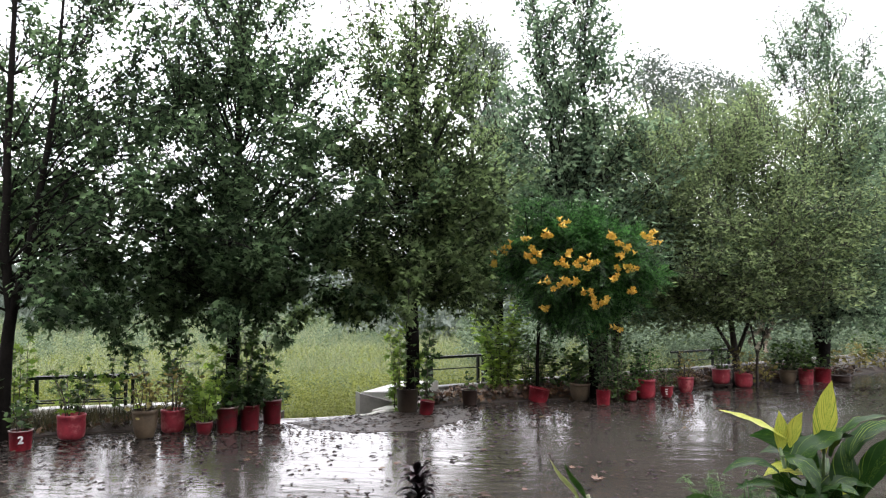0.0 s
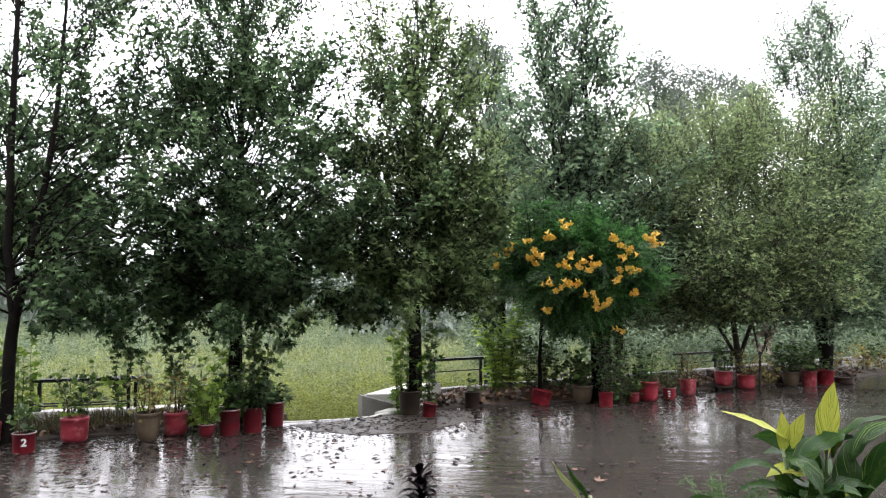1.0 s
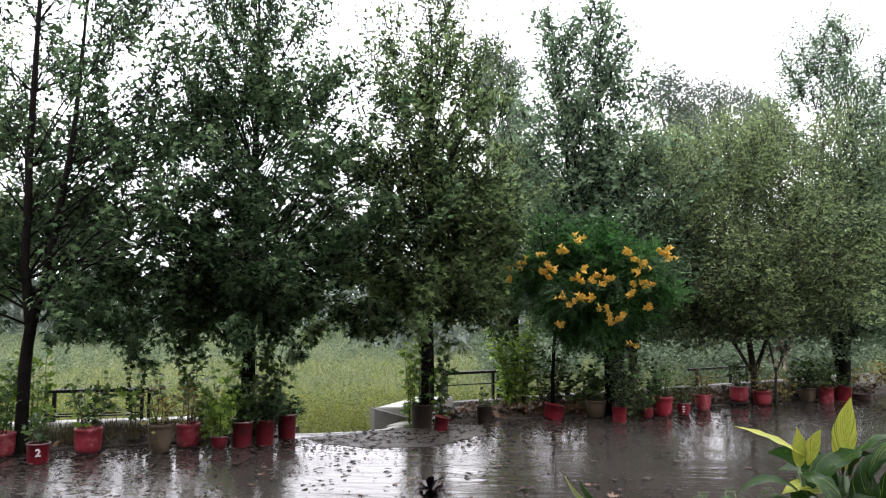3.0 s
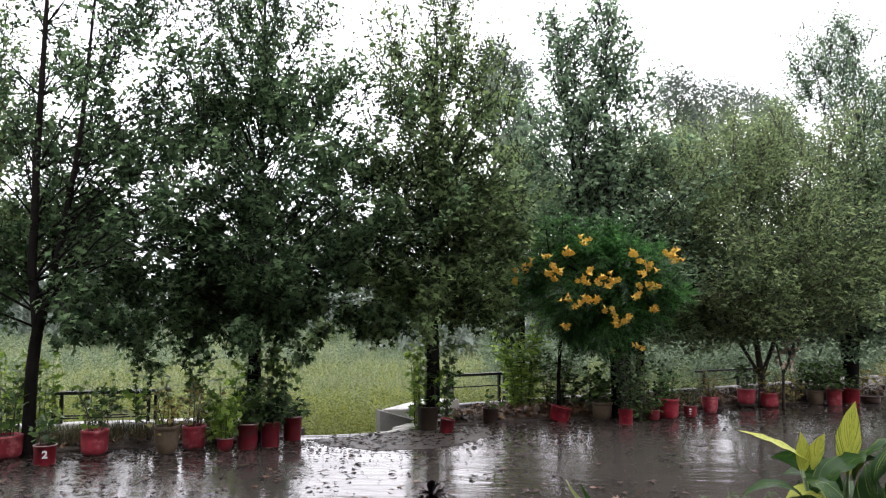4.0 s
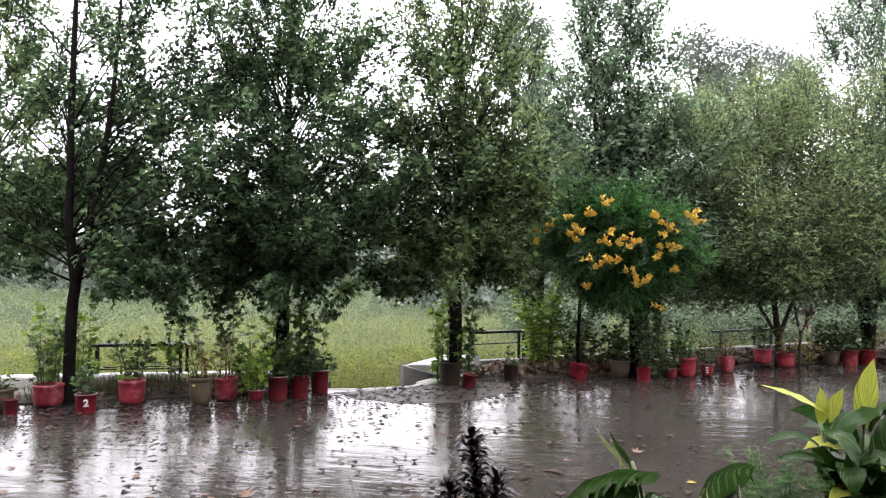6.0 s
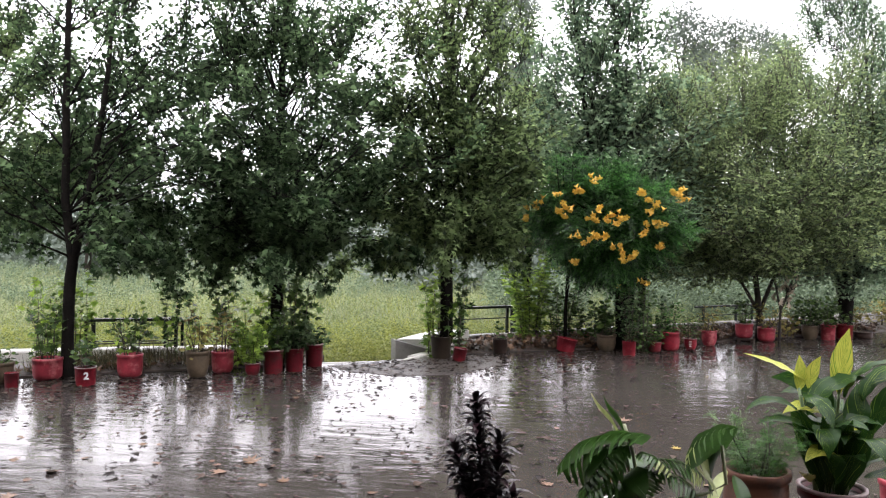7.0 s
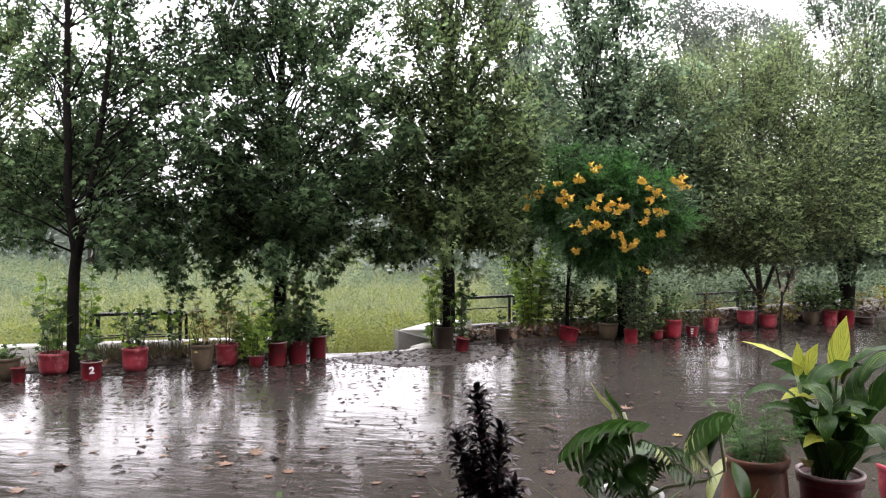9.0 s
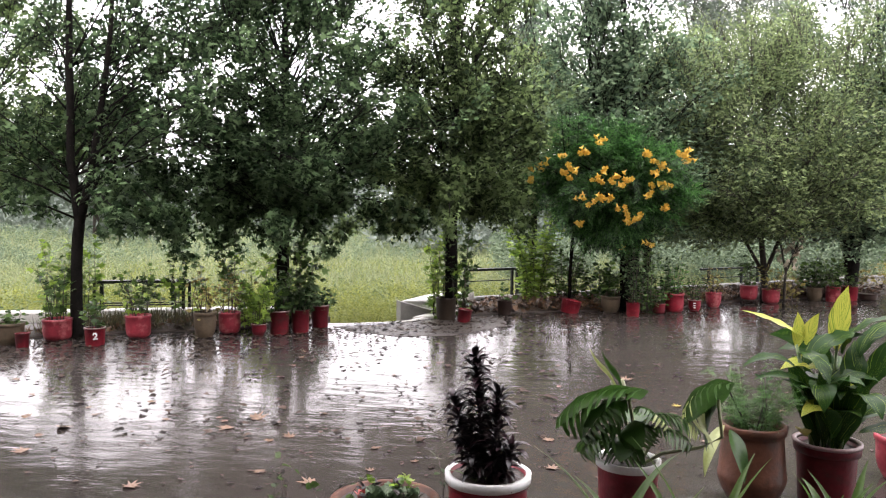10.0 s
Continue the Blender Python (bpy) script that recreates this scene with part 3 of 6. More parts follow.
# ---- trees ----
def radius_at(profile, z):
    for (z0, r0), (z1, r1) in zip(profile, profile[1:]):
        if z0 <= z <= z1:
            return r0 + (r1 - r0) * (z - z0) / (z1 - z0)
    return profile[0][1] if z < profile[0][0] else profile[-1][1] * 0.5


def tree(at, label, stems, profile, leaves, size, leaf_mat, seed, bark=BARK, limbs=46, shape=(STAR, STAR_FACES), low_bias=1.12, reach=(0.3, 1.0), swirl=0.34, bare_top=1.1, sprays=(), front=1.0, loose=0.06, small=(TRIO, TRIO_FACES), grade=(1.12, 0.5), clump=0.8, east=1.0):
    """A tree with stems (each a list of x, y, z, radius), limbs out to a crown profile of (height, radius), and tufts of leaves."""
    rng = np.random.default_rng(seed)
    ob = thing("tree", (*at, 0), label, "tree", "trees along the yard")
    trunk = Geo()
    lines = []
    for stem in stems:
        fine = []
        for (x0, y0, z0, r0), (x1, y1, z1, r1) in zip(stem, stem[1:]):
            for i in range(4):
                u = i / 4
                fine.append((x0 + (x1 - x0) * u + 0.02 * noise.noise((z0 + u, seed, 0)), y0 + (y1 - y0) * u + 0.02 * noise.noise((z0 + u, seed, 5)), z0 + (z1 - z0) * u, r0 + (r1 - r0) * u))
        fine.append(stem[-1])
        trunk.tube([p[:3] for p in fine], [p[3] for p in fine], 9)
        lines.append(fine)
    part("trunk", trunk, bark, ob)
    branch = Geo()
    tips, heads = [], []
    z_low, z_high = profile[0][0], profile[-1][0]
    for i in range(limbs):
        u = ((i + rng.random()) / limbs) ** low_bias
        target_z = z_low + (z_high - z_low) * u
        line = lines[i % len(lines)]
        heading = i * 2.4 + rng.normal() * 0.5
        if math.sin(heading) < 0 and front < 0.2:
            # hardly any limbs on the side of the yard: the stems stand free
            heading = -heading if math.cos(heading) ** 2 < 0.75 else heading
        target_z += 1.1 * (1 - u) * max(0.0, math.sin(heading)) + 0.9 * (1 - u) * noise.noise((math.cos(heading) * 1.6, math.sin(heading) * 1.6, seed * 3.7))
        rise = (0.25 + 0.75 * rng.random()) * (1 + 1.3 * u)
        start_z = max(target_z - rise * (0.3 + 0.5 * radius_at(profile, target_z)), z_low - 0.1)
        p = min(line, key=lambda q: abs(q[2] - start_z))
        start = Vector(p[:3])
        out = radius_at(profile, target_z) * 1.2 * (reach[0] + (reach[1] - reach[0]) * rng.random() ** 0.5) * (1 + 0.22 * noise.noise((heading, target_z, seed)))
        if math.sin(heading) < 0 and front >= 0.2:
            out *= 1 + (front - 1) * -math.sin(heading)
        if math.cos(heading) > 0:
            out *= 1 + (east - 1) * math.cos(heading)
        centre = min(line, key=lambda q: abs(q[2] - target_z))
        end = Vector((centre[0] * 0.9 + math.cos(heading) * out, centre[1] * 0.9 + math.sin(heading) * out, target_z))
        n, pts = 6, []
        for k in range(n):
            v = k / (n - 1)
            q = start.lerp(end, v)
            q.z += 0.18 * math.sin(math.pi * v) * (end - start).length * 0.5
            q += Vector(rng.normal(size=3) * 0.03 * v)
            pts.append(q)
        r0 = min(p[3] * 0.45, 0.008 + 0.007 * (end - start).length)
        r0 *= 0.75 - 0.25 * u
        branch.tube(pts, [r0 * (1 - 0.8 * k / (n - 1)) for k in range(n)], 5)
        for k in range(16):
            v = (0.2 if u < 0.4 else 0.42) + (0.8 if u < 0.4 else 0.58) * rng.random()
            i0 = min(int(v * (n - 1)), n - 2)
            root = pts[i0].lerp(pts[i0 + 1], v * (n - 1) - i0)
            side = Vector(rng.normal(size=3))
            side.z = abs(side.z) * 0.6 + (0.25 if target_z > (z_low + z_high) / 2 else -0.02)
            way = ((end - start).normalized() * 0.5 + side.normalized()).normalized()
            if u > 0.45:
                way = (way + Vector((0, 0, 0.9))).normalized()
            tip = root + way * (0.14 + swirl * (1.4 - 0.6 * u) * rng.random())
            branch.tube([root, root.lerp(tip, 0.5) + Vector((0, 0, 0.02)), tip], [0.006, 0.004, 0.002], 3, False)
            tips.append(tip)
            heads.append(way)
        tips.append(pts[-1])
        heads.append((end - start).normalized())
    for heading, out, top, low in sprays:
        # a long low branch that droops at its end
        start = Vector(min(lines[0], key=lambda q: abs(q[2] - top + 0.2))[:3])
        end = Vector((math.cos(heading) * out, math.sin(heading) * out, low))
        mid = start.lerp(end, 0.55)
        mid.z = top
        pts = [start, start.lerp(mid, 0.5) + Vector((0, 0, 0.06)), mid, mid.lerp(end, 0.6) + Vector((0, 0, 0.05)), end]
        branch.tube(pts, [0.016, 0.012, 0.009, 0.006, 0.003], 5)
        for k in range(20):
            v = 0.8 + 3.2 * rng.random()
            root = pts[int(v)].lerp(pts[min(int(v) + 1, 4)], v - int(v))
            way = Vector((rng.normal(), rng.normal(), -0.5 - 0.5 * rng.random())).normalized()
            tip = root + way * (0.08 + 0.2 * rng.random())
            branch.tube([root, root.lerp(tip, 0.5), tip], [0.005, 0.003, 0.002], 3, False)
            tips.append(tip)
            heads.append(way)
    tagged(part("branchwork", branch, bark, ob), kind="stuff")
    tips, heads = np.array([tuple(t) for t in tips]), np.array([tuple(h) for h in heads])
    weight = 1.5 - bare_top * np.clip((tips[:, 2] - z_low) / (z_high - z_low) * 1.5 - 0.5, 0, 1)
    weight *= rng.gamma(clump, size=len(tips))
    pick = rng.choice(len(tips), leaves, p=weight / weight.sum())
    places = tips[pick] - heads[pick] * (rng.random(leaves)[:, None] * 0.3) + rng.normal(size=(leaves, 3)) * loose
    up = np.clip((places[:, 2] - z_low) / (z_high - z_low), 0, 1)
    turns = turns_for(leaves, rng, 0.35, 0.9, heads[pick] * 0.7)
    sizes = size * (0.68 + 0.85 * rng.random(leaves) ** 2) * (grade[0] - grade[1] * up ** 0.7)
    crown = Geo()
    big = up + 0.1 * rng.normal(size=leaves) < 0.3
    crown.scatter(*shape, places[big], turns[big], sizes[big])
    crown.scatter(*small, places[~big], turns[~big], sizes[~big])
    part("crown", crown, leaf_mat, ob)
    return ob


tree((-8.75, 9.8), "olive green tree at the near end of the row",
     [[(0, 0, -0.05, 0.09), (0.05, 0, 2.0, 0.06), (0.1, 0, 5.8, 0.01)]],
     [(1.6, 1.2), (2.2, 1.6), (3.5, 1.7), (5.0, 1.1), (6.2, 0.5)], 30000, 0.082, LEAF_LOBED, 10, limbs=110)
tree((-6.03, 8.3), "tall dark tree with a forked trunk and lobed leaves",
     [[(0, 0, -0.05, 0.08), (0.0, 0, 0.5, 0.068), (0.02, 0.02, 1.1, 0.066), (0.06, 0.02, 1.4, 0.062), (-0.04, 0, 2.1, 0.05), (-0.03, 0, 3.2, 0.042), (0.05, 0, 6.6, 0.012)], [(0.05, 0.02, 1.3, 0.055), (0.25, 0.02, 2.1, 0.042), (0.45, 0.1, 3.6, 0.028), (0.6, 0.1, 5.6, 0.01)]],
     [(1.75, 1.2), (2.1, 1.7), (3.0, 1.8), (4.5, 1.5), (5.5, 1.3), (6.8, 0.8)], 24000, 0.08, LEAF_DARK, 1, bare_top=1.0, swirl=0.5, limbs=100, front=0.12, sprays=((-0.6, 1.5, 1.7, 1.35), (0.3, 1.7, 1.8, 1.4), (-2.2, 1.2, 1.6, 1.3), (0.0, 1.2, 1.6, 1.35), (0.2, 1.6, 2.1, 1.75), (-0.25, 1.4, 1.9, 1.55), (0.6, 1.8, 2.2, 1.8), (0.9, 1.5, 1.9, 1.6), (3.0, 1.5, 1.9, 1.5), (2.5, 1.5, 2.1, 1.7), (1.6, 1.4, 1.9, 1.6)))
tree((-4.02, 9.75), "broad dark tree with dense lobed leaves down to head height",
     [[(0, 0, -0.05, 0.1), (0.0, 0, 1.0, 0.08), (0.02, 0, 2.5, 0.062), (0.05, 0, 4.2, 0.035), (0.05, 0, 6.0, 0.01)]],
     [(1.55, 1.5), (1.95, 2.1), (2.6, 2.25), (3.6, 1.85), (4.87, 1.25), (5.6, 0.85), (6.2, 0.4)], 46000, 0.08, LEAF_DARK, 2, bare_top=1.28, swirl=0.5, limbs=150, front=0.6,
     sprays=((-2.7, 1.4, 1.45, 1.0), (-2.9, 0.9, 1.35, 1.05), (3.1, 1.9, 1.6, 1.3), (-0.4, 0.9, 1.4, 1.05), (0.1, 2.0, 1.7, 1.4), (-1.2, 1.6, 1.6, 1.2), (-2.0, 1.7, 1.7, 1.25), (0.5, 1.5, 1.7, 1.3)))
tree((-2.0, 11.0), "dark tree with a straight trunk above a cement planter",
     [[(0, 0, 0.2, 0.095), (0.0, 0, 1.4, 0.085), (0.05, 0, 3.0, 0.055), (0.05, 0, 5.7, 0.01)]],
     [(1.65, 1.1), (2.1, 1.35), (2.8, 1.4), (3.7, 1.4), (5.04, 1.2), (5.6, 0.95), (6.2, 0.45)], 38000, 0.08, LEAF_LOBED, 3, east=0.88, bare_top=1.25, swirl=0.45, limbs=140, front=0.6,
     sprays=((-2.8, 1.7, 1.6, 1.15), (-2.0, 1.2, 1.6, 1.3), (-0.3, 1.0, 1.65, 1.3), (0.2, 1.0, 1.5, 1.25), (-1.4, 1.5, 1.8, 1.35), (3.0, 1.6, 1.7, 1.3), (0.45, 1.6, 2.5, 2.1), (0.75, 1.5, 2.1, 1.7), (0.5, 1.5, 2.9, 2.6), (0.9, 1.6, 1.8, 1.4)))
tree((0.62, 13.2), "slender tree with an airy crown behind the flowering shrub",
     [[(0, 0, -0.05, 0.11), (0, 0, 1.5, 0.09), (-0.7, 0, 3.5, 0.032), (-1.0, 0, 6.5, 0.008)], [(-0.05, 0, 1.8, 0.05), (-0.25, 0.1, 3.2, 0.035), (-0.2, 0.1, 5.9, 0.01)]],
     [(1.3, 1.5), (2.0, 2.0), (3.0, 1.7), (4.6, 1.0), (5.7, 0.75), (6.6, 0.4)], 28000, 0.078, LEAF_MID, 4, limbs=170, front=0.3, bare_top=1.0, shape=(KITE, KITE_FACES), small=(TRIO, TRIO_FACES), loose=0.09, swirl=0.5, grade=(1.3, 0.45))
tree((1.0, 16.4), "olive green tree filling the gap behind the others",
     [[(0, 0, -0.05, 0.09), (0.1, 0, 2.0, 0.06), (0.2, 0, 5.0, 0.01)]],
     [(1.2, 1.3), (2.2, 1.8), (3.5, 1.9), (4.4, 1.4), (5.0, 0.6)], 52000, 0.078, LEAF_OLIVE, 5, limbs=120, clump=2.0, shape=(FLECK, FLECK_FACES), small=(FLECK, FLECK_FACES), loose=0.12, bare_top=0.5, grade=(1.2, 0.3))
tree((-1.25, 15.6), "yellowish olive tree in the gap behind the flowering shrub",
     [[(0, 0, -0.05, 0.08), (0.05, 0, 2.0, 0.05), (0.1, 0, 4.8, 0.01)]],
     [(1.7, 0.9), (2.4, 1.25), (3.5, 1.3), (4.3, 1.0), (4.9, 0.5)], 34000, 0.075, LEAF_OLIVE, 11, limbs=110, clump=1.2, shape=(FLECK, FLECK_FACES), small=(FLECK, FLECK_FACES), loose=0.11, bare_top=0.8, grade=(1.2, 0.3))
tree((2.92, 14.5), "wide olive green tree on several slim stems",
     [[(0, 0, -0.05, 0.07), (0, 0, 0.5, 0.058), (-0.1, 0, 1.3, 0.038), (-0.25, 0, 3.0, 0.03), (-0.35, 0, 4.7, 0.01)], [(0, 0, 0.45, 0.04), (0.3, 0, 1.3, 0.03), (0.75, 0.1, 2.8, 0.024), (0.9, 0.1, 4.4, 0.01)], [(0, 0, 0.45, 0.035), (-0.42, 0, 1.2, 0.024), (-1.0, 0.1, 2.6, 0.012)]],
     [(1.15, 1.5), (1.8, 2.0), (2.8, 2.15), (3.6, 1.9), (4.3, 1.5), (4.9, 0.7)], 80000, 0.072, LEAF_OLIVE, 6, PALE_BARK, limbs=170, clump=1.6, bare_top=0.6, shape=(FLECK, FLECK_FACES), small=(FLECK, FLECK_FACES), loose=0.12, swirl=0.45, grade=(1.2, 0.3))
tree((4.72, 15.95), "large green tree with a leaning thick trunk",
     [[(0, 0, -0.05, 0.13), (0.1, 0, 1.0, 0.105), (0.35, 0, 2.0, 0.08), (0.4, 0, 4.0, 0.04), (0.3, 0, 5.6, 0.015), (0.25, 0, 7.0, 0.005)], [(0.0, 0, 0.5, 0.1), (-0.12, 0, 1.4, 0.08), (-0.2, 0, 3.4, 0.03), (-0.15, 0, 4.8, 0.008)]],
     [(1.05, 1.4), (1.9, 2.0), (3.0, 2.05), (4.2, 1.6), (5.2, 1.05), (6.2, 0.8), (7.1, 0.4)], 58000, 0.076, LEAF_MID, 7, limbs=170, clump=0.9, bare_top=0.9, shape=(FLECK, FLECK_FACES), small=(KITE, KITE_FACES), loose=0.11, swirl=0.5, grade=(1.25, 0.4))
tree((7.2, 18.3), "green tree at the far end of the yard",
     [[(0, 0, -0.05, 0.14), (0, 0, 1.5, 0.11), (0.1, 0, 6.6, 0.012)]],
     [(0.9, 1.3), (1.9, 2.0), (3.2, 2.1), (4.6, 1.6), (6.8, 0.6)], 36000, 0.095, LEAF_MID, 8, limbs=100, clump=1.5, shape=(FLECK, FLECK_FACES), small=(FLECK, FLECK_FACES), loose=0.12)
tree((3.17, 14.15), "thin leaning sapling with a few dry leaves",
     [[(0, 0, -0.03, 0.026), (0.02, 0, 0.55, 0.022), (0.1, 0, 0.75, 0.02), (0.35, 0.05, 1.5, 0.015)], [(0.02, 0, 0.55, 0.02), (-0.12, 0, 1.2, 0.012)]],
     [(0.9, 0.2), (1.3, 0.45), (1.7, 0.25)], 260, 0.1, LEAF_MID, 9, PALE_BARK, limbs=10)


# pale dry leaves caught on the thin sapling
caught = thing("dry_branch", (3.29, 14.12, 0.62), "broken branch with pale dry leaves hung on a sapling", "branch")
g = Geo()
g.tube([(0, 0, 0), (-0.02, 0.02, 0.35), (-0.08, 0.03, 0.7)], [0.012, 0.009, 0.004], 6)
part("stick", g, PALE_BARK, caught)
g, rng = Geo(), np.random.default_rng(44)
g.scatter(STAR, STAR_FACES, np.array((-0.02, 0, 0.3)) + rng.normal(size=(70, 3)) * (0.09, 0.06, 0.2), turns_for(70, rng, 1.2, 0.5), 0.07 + 0.05 * rng.random(70))
part("dry_foliage", g, PALE_DEAD, caught, "pale tan dry leaves")

# a heap of stones behind the last pots
for k in range(18):
    bm = bmesh.new()
    bmesh.ops.create_icosphere(bm, subdivisions=2, radius=1)
    for v in bm.verts:
        v.co *= 1 + 0.3 * noise.noise(v.co * 1.3 + Vector((k * 7, 0, 0)))
        v.co.z *= 0.6
    me = bpy.data.meshes.new("stone")
    bm.to_mesh(me)
    bm.free()
    me.materials.append(WET_KHAKI)
    size = 0.05 + 0.07 * rng.random()
    stone = new("stone", me)
    stone.matrix_world = pose(3.95 + rng.normal() * 0.35, 16.0 + rng.normal() * 0.3, 0.07, 0, 0, k * 50) @ Matrix.Diagonal((size, size, size, 1))
    tagged(stone, "rough brown stone in a heap under the trees", "stone", "stones in the heap")


# ---- flowering shrub ----
def trumpet():
    """A small trumpet flower, one long, with five rounded petals."""
    verts, faces, n = [], [], 5
    for r, y in ((0.08, 0.0), (0.14, 0.35), (0.26, 0.7)):
        verts += [(r * math.cos(k * math.tau / n), y, r * math.sin(k * math.tau / n)) for k in range(n)]
    for k in range(n):
        verts += [(0.56 * math.cos((k + s) * math.tau / n), 0.84 - 0.1 * (s == 0.5), 0.56 * math.sin((k + s) * math.tau / n)) for s in (0.2, 0.5, 0.8)]
    for i in range(2):
        faces += [(i * n + k, i * n + (k + 1) % n, i * n + n + (k + 1) % n, i * n + n + k) for k in range(n)]
    faces += [(10 + k, 10 + (k + 1) % n, 17 + 3 * k, 16 + 3 * k, 15 + 3 * k) for k in range(n)]
    return verts, faces


def flowering_shrub():
    rng = np.random.default_rng(21)
    base = Vector((0.05, 12.3, 0))
    ob = thing("flowering_shrub", tuple(base), "bushy shrub with feathery green leaves and bunches of yellow trumpet flowers", "shrub")
    g = Geo()
    g.tube([(-0.42, 0.1, 0.0), (-0.42, 0.1, 0.6), (-0.38, 0.05, 1.2), (-0.1, 0.0, 1.9), (0.1, -0.1, 2.6)], [0.032, 0.028, 0.026, 0.022, 0.01], 7)
    g.tube([(0.42, 0.15, 0.0), (0.4, 0.12, 0.8), (0.38, 0.05, 1.4), (0.3, 0.0, 2.0), (0.2, 0, 2.6)], [0.07, 0.06, 0.05, 0.03, 0.01], 8)
    part("trunk", g, BARK, ob)
    limbs, tips, heads = Geo(), [], []
    centre = Vector((0.18, -0.1, 2.0))
    for i in range(150):
        d = Vector(rng.normal(size=3))
        d.normalize()
        d.y = -abs(d.y) if rng.random() < 0.65 else d.y
        far = 0.72 + 0.28 * rng.random()
        end = centre + Vector((d.x * 1.28 * (1 + 0.45 * min(d.z, 0)), d.y * 0.85, d.z * (0.8 if d.z > 0 else 1.05))) * far * (1 + 0.3 * noise.noise(d * 2.4))
        end.z = min(end.z, 2.75 + 0.3 * noise.noise((end.x * 3, end.y * 3, 0)))
        mid = centre.lerp(end, 0.55) + Vector((0, 0, 0.12))
        limbs.tube([centre + d * 0.05, mid, end], [0.012, 0.008, 0.003], 4, False)
        for k in range(40):
            tips.append(tuple(mid.lerp(end, rng.random() ** 0.6) + Vector(rng.normal(size=3) * 0.07)))
            heads.append(tuple(d + Vector((0, 0, 0.25))))
    for i in range(9):
        # young shoots standing up out of the top
        a = Vector((0.1 + rng.normal() * 0.4, -0.15 + rng.normal() * 0.2, 2.4))
        b = a + Vector((rng.normal() * 0.12, rng.normal() * 0.08, 0.45 + 0.3 * rng.random()))
        limbs.tube([a, a.lerp(b, 0.5), b], [0.008, 0.006, 0.003], 4, False)
        for k in range(16):
            tips.append(tuple(a.lerp(b, 0.3 + 0.7 * rng.random())))
            heads.append((rng.normal() * 0.8, rng.normal() * 0.8, 0.6))
    tagged(part("branchwork", limbs, BARK, ob), kind="stuff")
    leaf, n = Geo(), len(tips)
    leaf.scatter(FERN, FERN_FACES, tips, turns_for(n, rng, 0.35, 0.8, np.array(heads) * 0.8), 0.17 + 0.12 * rng.random(n))
    part("foliage", leaf, LEAF_FERNY, ob)
    bunches = ((0.01, 2.59), (-0.19, 2.43), (-0.78, 2.29), (-0.93, 2.19), (-0.95, 2.06), (-0.48, 2.36), (-0.39, 2.21), (-0.28, 2.16), (-0.47, 2.13), (-0.39, 2.04), (0.06, 2.15), (-0.01, 2.03), (0.15, 2.02),
               (0.26, 2.09), (0.31, 1.95), (0.4, 2.03), (0.79, 2.28), (0.89, 2.2), (1.11, 2.4), (1.22, 2.46), (1.2, 2.33), (0.66, 2.39), (0.72, 2.12), (0.81, 1.94), (0.91, 1.96), (0.68, 1.82),
               (-0.26, 1.79), (0.01, 1.8), (0.11, 1.78), (0.3, 1.63), (0.39, 1.58), (0.51, 1.52), (0.42, 1.47), (-0.27, 1.44), (0.93, 1.64), (0.37, 1.06), (0.68, 1.12), (-0.12, 1.73))
    bloom = Geo()
    bloom.add(*trumpet())
    bloom = bloom.mesh("flower", PETAL)
    for x, z in bunches:
        d = Vector(((x - 0.18) / 1.3, 0, (z - 2.0) / 1.0))
        y = -0.22 - 0.9 * math.sqrt(max(0.12, 1 - min(d.length, 0.97) ** 2))
        n = int(rng.integers(3, 7))
        turns = turns_for(n, rng, 0.2, 0.55, np.array([(x * 0.4, -0.7, -0.85)] * n))
        for k in range(n):
            flower = part("flower", bloom, None, ob)
            size = 0.068 + 0.022 * rng.random()
            flower.matrix_local = Matrix.Translation(np.array((x, y, z)) + rng.normal(size=3) * (0.038, 0.03, 0.024)) @ Matrix(turns[k].tolist()).to_4x4() @ Matrix.Diagonal((size, size, size, 1))
    return ob


flowering_shrub()


